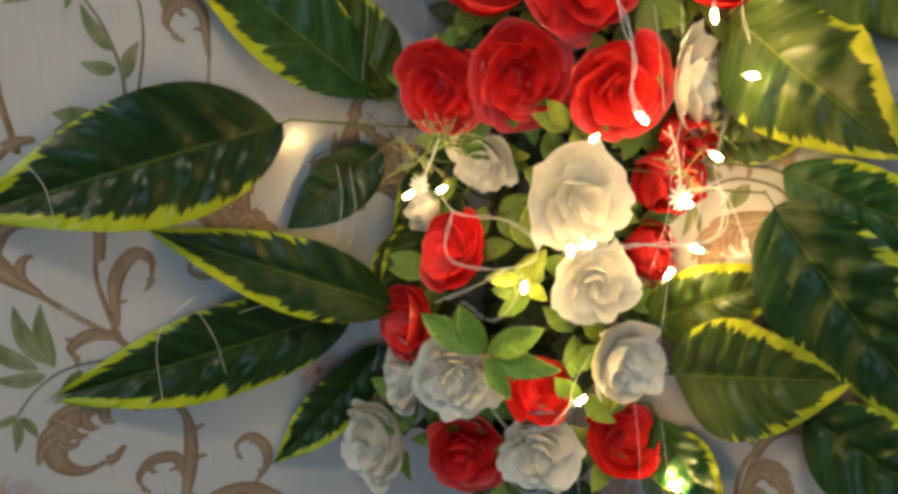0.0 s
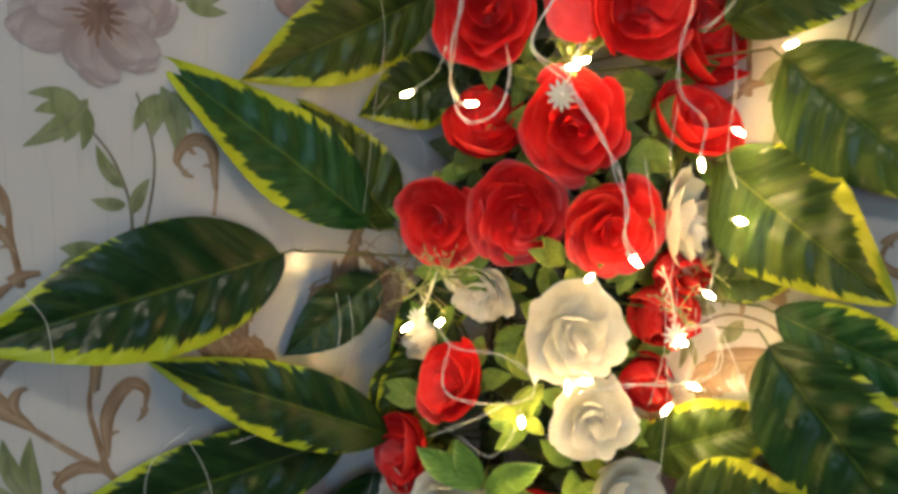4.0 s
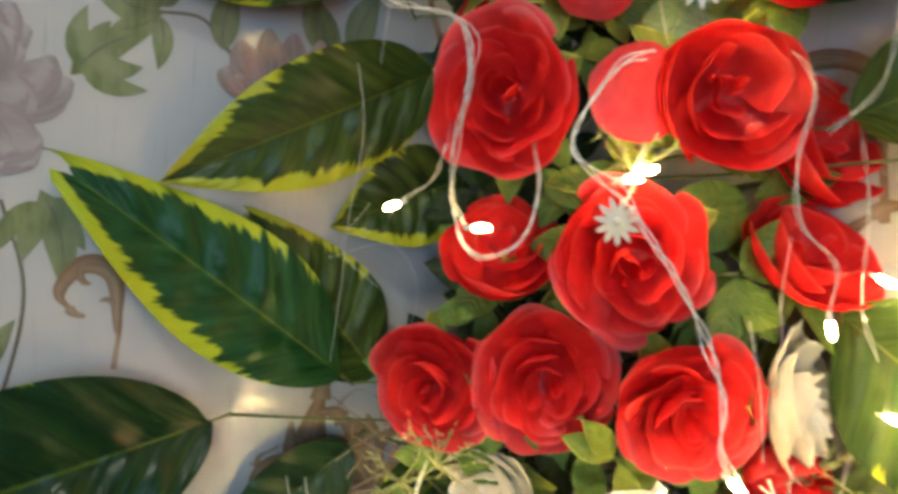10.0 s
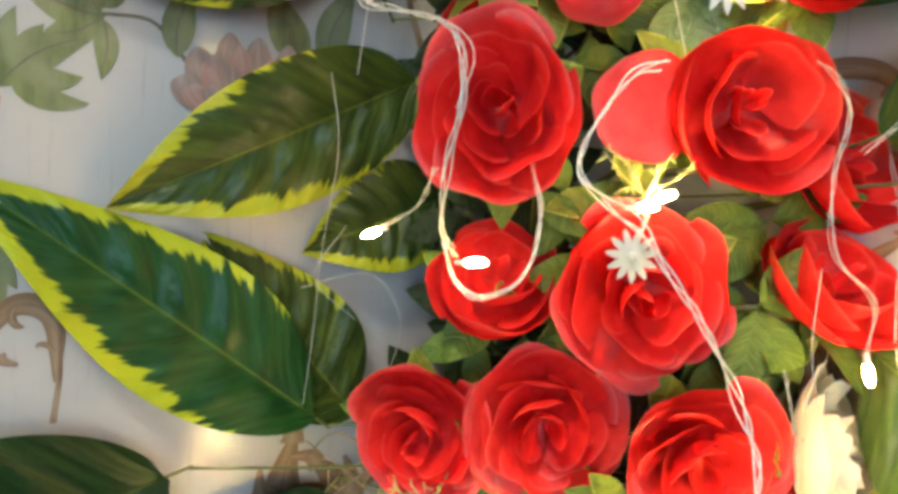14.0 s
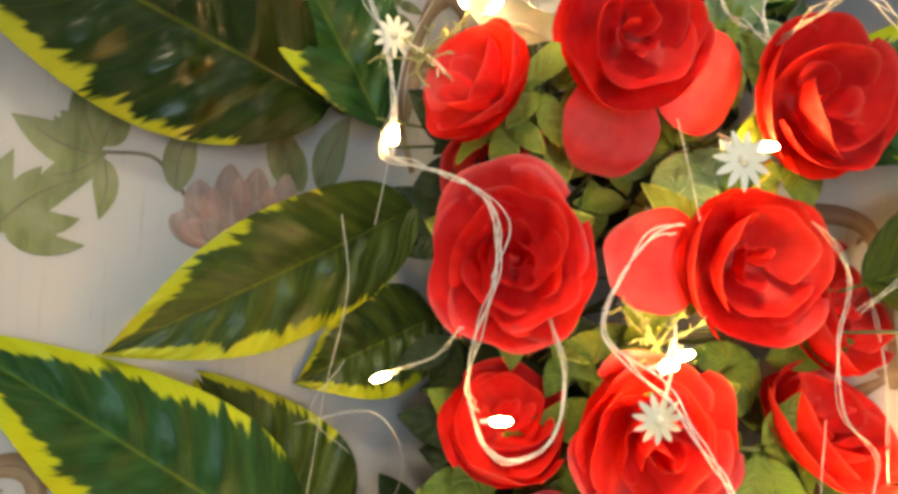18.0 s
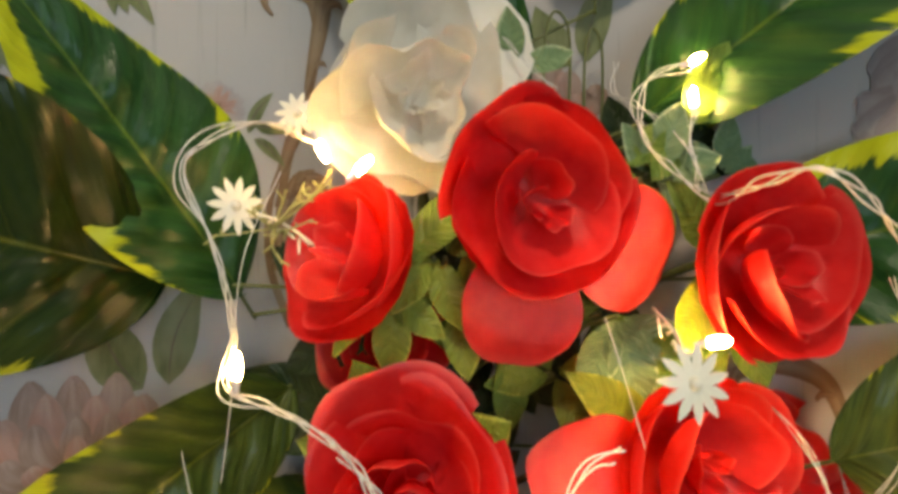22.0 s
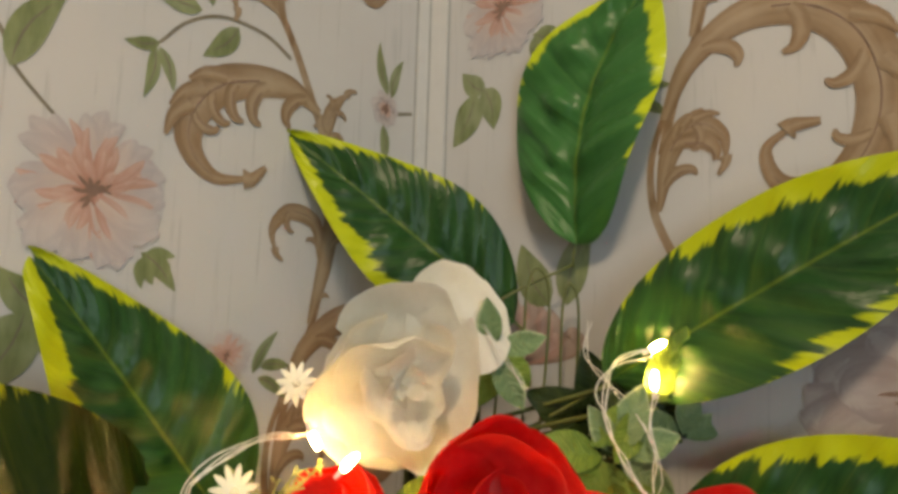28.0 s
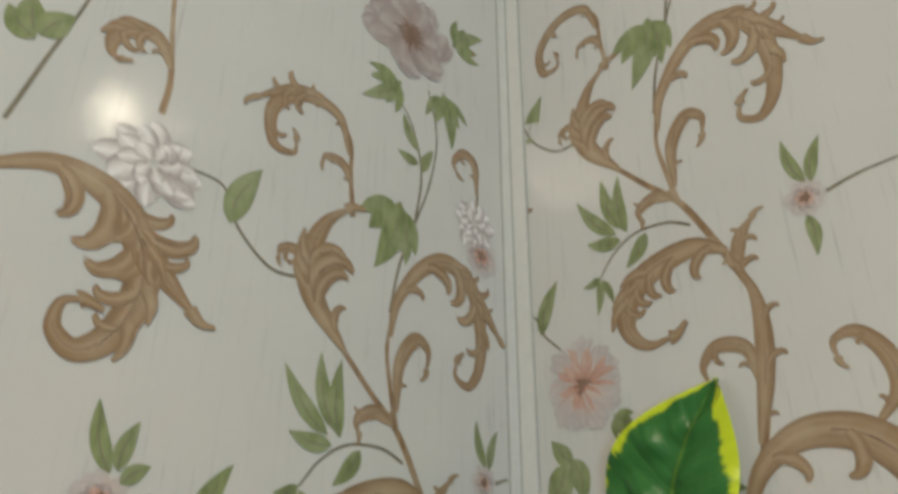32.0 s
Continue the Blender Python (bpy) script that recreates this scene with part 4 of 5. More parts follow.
def crown(pr):
    """The large grey flower with its stems."""
    leaf_print(pr, (-0.113, 1.832), (-0.132, 1.779), 0.040, True)
    leaf_print(pr, (-0.112, 1.826), (-0.107, 1.787), 0.012)
    stem_print(pr, [(-0.118, 1.752), (-0.112, 1.785), (-0.100, 1.819), (-0.087, 1.856), (-0.081, 1.897), (-0.090, 1.935)])
    stem_print(pr, [(-0.100, 1.819), (-0.095, 1.860), (-0.104, 1.895), (-0.122, 1.920)])
    spray(pr, (((-0.098, 1.868), (-0.117, 1.872)), ((-0.099, 1.878), (-0.113, 1.904)), ((-0.094, 1.862), (-0.084, 1.884))), 0.0085)
    flower_print(pr, (-0.109, 1.977), 0.043, 17, True, True)
    leaf_print(pr, (-0.076, 1.940), (-0.066, 1.893), 0.026, True)
    leaf_print(pr, (-0.116, 1.930), (-0.150, 1.902), 0.024, True)
    leaf_print(pr, (-0.066, 1.990), (-0.030, 2.018), 0.026, True)


def cell(pr):
    """One repeat of the printed pattern."""
    stem_print(pr, [(-0.073, 1.612), (-0.087, 1.641), (-0.108, 1.679), (-0.131, 1.702), (-0.155, 1.727)], 0.0055, INK_BROWN)
    acanthus(pr, [(-0.150, 1.722), (-0.173, 1.749), (-0.178, 1.772), (-0.169, 1.798), (-0.150, 1.815)], 0.015, 6, -1)
    stem_print(pr, [(-0.150, 1.808), (-0.154, 1.836), (-0.156, 1.862), (-0.172, 1.880)], 0.004, INK_BROWN)
    acanthus(pr, [(-0.156, 1.850), (-0.166, 1.876), (-0.192, 1.880), (-0.212, 1.862), (-0.210, 1.838), (-0.196, 1.836), (-0.195, 1.848)], 0.009, 5, 1)
    acanthus(pr, [(-0.152, 1.828), (-0.160, 1.842), (-0.173, 1.843), (-0.176, 1.835)], 0.006, 2, 1)
    # the great hook with its rolled end
    stem_print(pr, [(-0.093, 1.423), (-0.104, 1.451), (-0.103, 1.480), (-0.089, 1.511)], 0.0045, INK_BROWN)
    acanthus(pr, [(-0.098, 1.492), (-0.085, 1.518), (-0.062, 1.533), (-0.036, 1.531), (-0.017, 1.514), (-0.010, 1.488), (-0.016, 1.465), (-0.031, 1.451), (-0.048, 1.455), (-0.053, 1.470), (-0.042, 1.479)], 0.017, 6, -1)
    acanthus(pr, [(-0.101, 1.448), (-0.095, 1.476), (-0.083, 1.487), (-0.071, 1.480), (-0.070, 1.467)], 0.010, 4, -1)
    acanthus(pr, [(-0.029, 1.533), (-0.016, 1.549), (-0.017, 1.566), (-0.028, 1.579), (-0.039, 1.576), (-0.038, 1.565)], 0.008, 3, 1)
    acanthus(pr, [(-0.113, 1.684), (-0.126, 1.690), (-0.138, 1.684), (-0.136, 1.675)], 0.008, 2, -1)
    stem_print(pr, [(-0.110, 1.682), (-0.116, 1.709), (-0.119, 1.730), (-0.115, 1.757)], 0.004, INK_BROWN)
    acanthus(pr, [(-0.117, 1.737), (-0.112, 1.762), (-0.093, 1.788), (-0.070, 1.799), (-0.047, 1.787), (-0.038, 1.756), (-0.040, 1.730), (-0.050, 1.716), (-0.062, 1.721), (-0.060, 1.733)], 0.012, 7, -1)
    acanthus(pr, [(-0.055, 1.794), (-0.035, 1.773), (-0.014, 1.749)], 0.010, 4, 1)
    acanthus(pr, [(-0.110, 1.692), (-0.109, 1.721), (-0.097, 1.739), (-0.086, 1.733), (-0.088, 1.717)], 0.009, 3, -1)
    # leafy twig
    stem_print(pr, [(-0.104, 1.663), (-0.120, 1.670), (-0.143, 1.670), (-0.160, 1.661), (-0.172, 1.647)])
    spray(pr, (((-0.157, 1.674), (-0.187, 1.709)), ((-0.153, 1.677), (-0.165, 1.719)), ((-0.149, 1.673), (-0.151, 1.717)), ((-0.154, 1.669), (-0.181, 1.674)), ((-0.135, 1.668), (-0.152, 1.648))), 0.0105)
    spray(pr, (((-0.172, 1.647), (-0.187, 1.643)), ((-0.174, 1.645), (-0.177, 1.621)), ((-0.172, 1.645), (-0.164, 1.627))), 0.006)
    acanthus(pr, [(-0.084, 1.640), (-0.106, 1.648), (-0.137, 1.640), (-0.153, 1.624), (-0.155, 1.606), (-0.142, 1.594), (-0.122, 1.597)], 0.016, 7, 1)
    acanthus(pr, [(-0.080, 1.625), (-0.076, 1.644), (-0.064, 1.658)], 0.008, 3, -1)
    # thin stem to the white peony and the large scroll beside it
    stem_print(pr, [(-0.180, 1.759), (-0.201, 1.759), (-0.219, 1.772), (-0.229, 1.785), (-0.236, 1.799), (-0.257, 1.802)])
    leaf_print(pr, (-0.229, 1.778), (-0.214, 1.817), 0.016)
    acanthus(pr, [(-0.180, 1.762), (-0.187, 1.774), (-0.197, 1.773), (-0.198, 1.765)], 0.006, 2, 1)
    acanthus(pr, [(-0.345, 1.768), (-0.318, 1.780), (-0.296, 1.777), (-0.279, 1.765), (-0.268, 1.744), (-0.269, 1.722), (-0.278, 1.704), (-0.290, 1.697), (-0.300, 1.705), (-0.299, 1.717), (-0.290, 1.720)], 0.0155, 7, -1)
    acanthus(pr, [(-0.280, 1.768), (-0.262, 1.744), (-0.236, 1.720)], 0.013, 5, 1)
    flower_print(pr, (-0.273, 1.797), 0.026, 3, False)
    # small rosebud, its leaves, and the large pink flower at the end of its stem
    flower_print(pr, (-0.268, 1.635), 0.0135, 5, False)
    spray(pr, (((-0.265, 1.647), (-0.275, 1.678)), ((-0.262, 1.648), (-0.256, 1.670)), ((-0.260, 1.643), (-0.248, 1.651)), ((-0.268, 1.624), (-0.266, 1.600))), 0.0085)
    stem_print(pr, [(-0.256, 1.636), (-0.245, 1.638), (-0.231, 1.632), (-0.224, 1.618), (-0.205, 1.600)])
    leaf_print(pr, (-0.226, 1.618), (-0.209, 1.655), 0.013)
    flower_print(pr, (-0.193, 1.577), 0.032, 7)
    leaf_print(pr, (-0.172, 1.556), (-0.156, 1.541), 0.016, True)
    leaf_print(pr, (-0.205, 1.530), (-0.222, 1.545), 0.013)
    leaf_print(pr, (-0.206, 1.532), (-0.198, 1.506), 0.016)
    leaf_print(pr, (-0.212, 1.530), (-0.228, 1.500), 0.020)
    # bud by the corner
    flower_print(pr, (-0.037, 1.656), 0.011, 11, False)
    spray(pr, (((-0.035, 1.665), (-0.043, 1.695)), ((-0.032, 1.664), (-0.023, 1.690)), ((-0.038, 1.646), (-0.037, 1.622))), 0.0075)
    stem_print(pr, [(-0.026, 1.656), (-0.010, 1.660), (0.010, 1.662)])
    stem_print(pr, [(-0.041, 1.845), (-0.039, 1.866), (-0.040, 1.886)], 0.0026, INK_BROWN)
    acanthus(pr, [(-0.040, 1.862), (-0.042, 1.888), (-0.054, 1.894), (-0.064, 1.882), (-0.058, 1.872)], 0.008, 3, 1)
    # lower stem of the scroll
    stem_print(pr, [(-0.099, 1.475), (-0.093, 1.500), (-0.078, 1.545), (-0.072, 1.612)], 0.005, INK_BROWN)
    acanthus(pr, [(-0.084, 1.530), (-0.076, 1.560), (-0.072, 1.590), (-0.074, 1.614), (-0.084, 1.634)], 0.0095, 4, -1)
    acanthus(pr, [(-0.079, 1.562), (-0.083, 1.581), (-0.099, 1.585), (-0.109, 1.575), (-0.106, 1.563)], 0.008, 3, 1)
    flower_print(pr, (-0.129, 1.514), 0.0125, 19)
    spray(pr, (((-0.115, 1.506), (-0.102, 1.526)), ((-0.111, 1.509), (-0.094, 1.509)), ((-0.112, 1.504), (-0.096, 1.494))), 0.006)
    # rosebud with its leaf star
    bud_print(pr, (-0.184, 1.392), 0.024, 23)
    stem_print(pr, [(-0.202, 1.382), (-0.220, 1.401), (-0.231, 1.411), (-0.250, 1.410)])
    leaf_print(pr, (-0.220, 1.398), (-0.214, 1.430), 0.014)
    leaf_print(pr, (-0.160, 1.405), (-0.178, 1.438), 0.020)
    leaf_print(pr, (-0.150, 1.405), (-0.136, 1.446), 0.018)
    leaf_print(pr, (-0.248, 1.409), (-0.280, 1.419), 0.030, True)
    leaf_print(pr, (-0.250, 1.410), (-0.258, 1.438), 0.026, True)
    spray(pr, (((-0.249, 1.412), (-0.242, 1.430)), ((-0.249, 1.408), (-0.249, 1.384)), ((-0.250, 1.408), (-0.271, 1.397))), 0.0095)


for da, dz in ((0, 0), (-0.222, -0.60)):
    cell(Print(wall_left, True, da, dz))
for da, dz in ((0, 0), (-0.218, -0.614)):
    crown(Print(wall_left, True, da, dz))
for da, dz in ((0.25, 0.138), (0.36, -0.47)):
    cell(Print(wall_right, False, da, dz))
    crown(Print(wall_right, False, da, dz))

# scrolls behind the lower leaves
low = Print(wall_left, True)
acanthus(low, [(-0.158, 1.150), (-0.163, 1.190), (-0.156, 1.228)], 0.022, 5, -1)
acanthus(low, [(-0.118, 1.155), (-0.129, 1.189), (-0.148, 1.210)], 0.018, 5, 1)
acanthus(low, [(-0.262, 1.120), (-0.250, 1.150), (-0.240, 1.178)], 0.018, 5, 1)
acanthus(low, [(-0.172, 1.170), (-0.186, 1.178), (-0.192, 1.190), (-0.182, 1.195)], 0.004, 1, 1)
stem_print(low, [(-0.226, 1.075), (-0.218, 1.049), (-0.199, 1.032)])
flower_print(low, (-0.190, 1.018), 0.022, 29)
leaf_print(low, (-0.323, 1.219), (-0.366, 1.202), 0.042, True)

# stems and hook beside the white peony
high = Print(wall_left, True)
stem_print(high, [(-0.339, 1.794), (-0.33, 1.833), (-0.326, 1.849), (-0.32, 1.875), (-0.319, 1.891)])
for p, q in [[(-0.335, 1.843), (-0.323, 1.862)], [(-0.337, 1.84), (-0.351, 1.853)], [(-0.337, 1.843), (-0.342, 1.864)]]:
    leaf_print(high, p, q, 0.014)
stem_print(high, [(-0.274, 1.827), (-0.273, 1.849), (-0.277, 1.878), (-0.281, 1.913)], 0.004, INK_BROWN)
acanthus(high, [(-0.274, 1.856), (-0.283, 1.871), (-0.296, 1.871), (-0.304, 1.861), (-0.304, 1.851), (-0.299, 1.849)], 0.010, 4, 1)
flower_print(high, (-0.043, 1.838), 0.0205, 13, False)
flower_print(high, (-0.036, 1.814), 0.0165, 31, False)
acanthus(high, [(-0.179, 1.886), (-0.203, 1.878), (-0.229, 1.859)], 0.008, 4, 1)

# corner strip of two narrow white mouldings
trim = tagged(new("corner_trim"), "narrow white moulding down the wall corner", "trim", kind="structure")
box_ob("left_strip", (-0.0115, -0.0022, 0.0), (-0.0003, -0.0002, H), TRIM, trim)
box_ob("right_strip", (-0.0022, -0.0158, 0.0), (-0.0002, -0.0025, H), TRIM, trim)
box_ob("groove", (-0.0124, -0.0008, 0.0), (-0.0116, -0.0001, H), GROOVE, trim, "dark joint line")
box_ob("groove", (-0.0008, -0.0166, 0.0), (-0.0001, -0.0159, H), GROOVE, trim, "dark joint line")
box_ob("groove", (-0.0030, -0.0030, 0.0), (-0.0023, -0.0023, H), GROOVE, trim, "dark joint line")


# ---- fairy lights ----
def bulb(parent, place, heading, glow=None):
    """A pea of clear resin with its lit diode."""
    x = Vector(heading).normalized()
    a = x.orthogonal().normalized()
    b = x.cross(a)
    verts, faces = [], []
    prof = [(0.0, 0.0009), (0.0010, 0.0013), (0.0028, 0.0016), (0.0052, 0.0015), (0.0070, 0.0011), (0.0078, 0.0004)]
    n = 8
    for s, r in prof:
        verts += [Vector(place) + x * s + r * (math.cos(6.283 * k / n) * a + math.sin(6.283 * k / n) * b) for k in range(n)]
    for i in range(len(prof) - 1):
        faces += [(i * n + k, i * n + (k + 1) % n, (i + 1) * n + (k + 1) % n, (i + 1) * n + k) for k in range(n)]
    faces += [tuple(range(n))[::-1], tuple(range((len(prof) - 1) * n, len(prof) * n))]
    ob = mesh_ob("bulb", verts, faces, glow or GLOW, parent, "glowing warm white diode")
    tube("collar", [Vector(place) - x * 0.0035, Vector(place) - x * 0.0015, Vector(place) + x * 0.0003], 0.0008, 0.0012, SILVER, ob, "clear resin collar", 6, 2)
    return ob


def strand(label, wires, bulbs):
    """wires: (points, radius, number of twisted threads); bulbs: (place, heading)."""
    top = tagged(new("string_light"), label, "string light", "fairy lights")
    rng = random.Random(len(wires) * 7 + len(bulbs))
    for pts, r, n in wires:
        line = [Vector(p) for p in pts]
        fine = catmull(line, 9)
        for k in range(n):
            ph, run = 6.283 * k / max(1, n), 0.0
            stray = [Vector((rng.uniform(-1, 1), rng.uniform(-1, 1), rng.uniform(-1, 1))) * r * (2.6 if k == n - 1 and n > 2 else 0.7) for p in line]
            stray = catmull(stray, 9)
            off = []
            for i, p in enumerate(fine):
                run += (p - fine[max(0, i - 1)]).length
                a = ph + run / 0.030 * 6.283
                off.append(p + (Vector((math.cos(a) * 0.7, math.cos(a) * -0.7, math.sin(a))) * r * 0.8 + stray[i] if n > 1 else stray[i]))
            th = r * (0.29 if n > 1 else 0.40)
            tube("wire", off, th, th, SILVER, top, "", 5, 2)
    for place, heading, *weak in bulbs:
        bulb(top, place, heading, (GLOW, GLOW_WEAK, GLOW_MID)[weak[0] if weak else 0])
    return top


WIRE_LABEL = "clear fairy light wire with glowing diodes over {}"
strand(WIRE_LABEL.format("red roses"), [
    ([(-0.142, -0.077, 1.489), (-0.169, -0.086, 1.49), (-0.186, -0.082, 1.482), (-0.189, -0.08, 1.473), (-0.184, -0.085, 1.456), (-0.177, -0.085, 1.432), (-0.178, -0.083, 1.417), (-0.172, -0.097, 1.412),
      (-0.17, -0.12, 1.405), (-0.171, -0.133, 1.394), (-0.172, -0.136, 1.376), (-0.171, -0.129, 1.357), (-0.164, -0.119, 1.336), (-0.152, -0.114, 1.325)], 0.0008, 4),
    ([(-0.163, -0.12, 1.331), (-0.163, -0.128, 1.318), (-0.157, -0.137, 1.314), (-0.147, -0.144, 1.322), (-0.137, -0.14, 1.342), (-0.125, -0.122, 1.362), (-0.10, -0.10, 1.37)], 0.0006, 4),
    ([(-0.166, -0.117, 1.356), (-0.158, -0.096, 1.342), (-0.158, -0.071, 1.332)], 0.0006, 3)],
    [((-0.156, -0.124, 1.324), (1, -1, 0.1), 1), ((-0.158, -0.071, 1.331), (-0.8, 0.6, -0.4), 1), ((-0.177, -0.086, 1.419), (0.0, 0, 1), 1),
     ((-0.142, -0.078, 1.490), (0.6, 0, -1), 1), ((-0.139, -0.092, 1.478), (0.5, -0.3, 0.6), 1)])
strand(WIRE_LABEL.format("red roses"), [
    ([(-0.105, -0.164, 1.397), (-0.114, -0.155, 1.392), (-0.126, -0.15, 1.37), (-0.132, -0.151, 1.357), (-0.128, -0.161, 1.348), (-0.126, -0.174, 1.339), (-0.125, -0.182, 1.33), (-0.115, -0.192, 1.313),
      (-0.105, -0.2, 1.291), (-0.106, -0.208, 1.272), (-0.108, -0.21, 1.256), (-0.103, -0.213, 1.246)], 0.0010, 3)],
    [((-0.103, -0.212, 1.245), (0.6, -0.4, -0.6)), ((-0.103, -0.186, 1.229), (-1, -0.3, -0.3), 1), ((-0.110, -0.166, 1.350), (0.6, -0.6, 0.3), 2), ((-0.116, -0.164, 1.347), (1, -0.6, 0.1), 1)])
strand(WIRE_LABEL.format("a red rose"), [
    ([(-0.037, -0.161, 1.523), (-0.048, -0.15, 1.517), (-0.056, -0.149, 1.506), (-0.059, -0.153, 1.491), (-0.072, -0.168, 1.478), (-0.075, -0.18, 1.47), (-0.089, -0.197, 1.471), (-0.096, -0.212, 1.472), (-0.087, -0.221, 1.466), (-0.061, -0.226, 1.454)], 0.0010, 3),
    ([(-0.036, -0.162, 1.505), (-0.043, -0.162, 1.493), (-0.047, -0.165, 1.481), (-0.064, -0.172, 1.472)], 0.0009, 3),
    ([(-0.019, -0.123, 1.534), (-0.029, -0.127, 1.519), (-0.041, -0.143, 1.508), (-0.042, -0.156, 1.497), (-0.047, -0.165, 1.486)], 0.0009, 2)],
    [((-0.038, -0.160, 1.522), (0.8, -0.6, 0.5), 1), ((-0.036, -0.161, 1.506), (0, 0, 1), 1), ((-0.090, -0.182, 1.427), (1, -0.9, 0.1), 2), (spot(0.112, 1.462, 0.10), (0.4, -0.4, -0.8), 2), (spot(0.118, 1.425, 0.10), (0.4, -0.6, -0.4), 2)])
strand(WIRE_LABEL.format("white roses"), [
    ([(-0.159, -0.11, 1.186), (-0.156, -0.127, 1.176), (-0.139, -0.151, 1.175), (-0.13, -0.17, 1.166), (-0.129, -0.168, 1.152), (-0.14, -0.15, 1.143), (-0.158, -0.132, 1.144), (-0.164, -0.126, 1.155), (-0.16, -0.127, 1.177)], 0.0008, 2),
    ([(-0.114, -0.195, 1.162), (-0.098, -0.219, 1.171), (-0.06, -0.228, 1.168), (-0.04, -0.232, 1.173), (-0.034, -0.230, 1.188), (-0.034, -0.223, 1.198), (-0.048, -0.215, 1.196)], 0.0010, 3),
    ([(-0.158, -0.11, 1.11), (-0.146, -0.136, 1.128), (-0.137, -0.153, 1.143)], 0.0006, 3)],
    [((-0.159, -0.110, 1.186), (1, 0.3, 0.2)), ((-0.168, -0.096, 1.184), (-1, 0.2, -0.6), 1), ((-0.064, -0.220, 1.193), (1, -0.6, -0.3), 2), ((-0.039, -0.219, 1.220), (0.5, -0.5, -0.4), 1), ((-0.100, -0.190, 1.055), (0.4, -0.4, 0.6)),
     ((-0.042, -0.203, 1.135), (0.3, -0.3, 0.8)), ((-0.120, -0.154, 1.131), (-0.6, -0.6, -0.4)), ((-0.112, -0.182, 1.163), (-0.4, -0.5, -0.4), 2), ((-0.104, -0.184, 1.162), (0.5, -0.5, 0.2), 1)])
strand(WIRE_LABEL.format("leaves on the wall"), [
    ([(-0.03, -0.15, 1.41), (-0.050, -0.187, 1.405), (-0.064, -0.207, 1.385), (-0.072, -0.207, 1.36), (-0.07, -0.21, 1.336), (-0.055, -0.217, 1.321), (-0.055, -0.217, 1.303)], 0.0005, 3),
    ([(-0.012, -0.2, 1.381), (-0.017, -0.21, 1.344), (-0.025, -0.215, 1.304), (-0.02, -0.222, 1.278), (-0.018, -0.217, 1.26), (-0.025, -0.217, 1.241), (-0.026, -0.216, 1.206), (-0.024, -0.230, 1.187), (-0.022, -0.246, 1.160), (-0.02, -0.262, 1.135)], 0.0006, 2),
    ([(-0.042, -0.2, 1.175), (-0.05, -0.209, 1.155), (-0.049, -0.21, 1.116), (-0.066, -0.222, 1.076), (-0.05, -0.222, 1.038), (-0.032, -0.225, 0.978)], 0.0005, 1)],
    # the last bulb is unseen, added to brighten the lower right leaves
    [((-0.055, -0.217, 1.300), (0.1, -0.2, -1), 1), ((-0.016, -0.237, 1.365), (-0.2, -1, 0.2), 1), ((-0.036, -0.224, 1.317), (-0.2, -1, -0.3), 2), ((-0.040, -0.234, 1.266), (-0.2, -1, 0), 2), ((-0.045, -0.228, 1.162), (-0.3, 1, 0.1), 1), ((-0.022, -0.226, 0.978), (-0.3, 1, 0.1)), (spot(0.136, 1.045, 0.112), (0.3, -0.6, 0.2))])
strand("hair-thin clear wire hanging loose over dark green leaves", [
    ([(-0.186, -0.025, 1.19), (-0.182, -0.026, 1.165), (-0.188, -0.027, 1.136), (-0.200, -0.028, 1.107), (-0.226, -0.028, 1.100), (-0.262, -0.026, 1.095)], 0.0006, 1),
    ([(-0.176, -0.025, 1.187), (-0.172, -0.026, 1.157), (-0.180, -0.028, 1.128), (-0.200, -0.028, 1.104)], 0.0006, 1),
    ([(-0.289, -0.03, 1.115), (-0.309, -0.03, 1.102), (-0.317, -0.03, 1.084), (-0.316, -0.028, 1.047)], 0.0006, 1),
    ([(-0.291, -0.03, 1.108), (-0.28, -0.03, 1.082), (-0.274, -0.028, 1.053)], 0.0006, 1),
    ([(-0.377, -0.03, 1.215), (-0.365, -0.03, 1.196), (-0.362, -0.028, 1.17)], 0.0006, 1),
    ([(-0.377, -0.01, 1.044), (-0.362, -0.008, 1.028), (-0.342, -0.008, 1.009)], 0.0004, 1)], [])
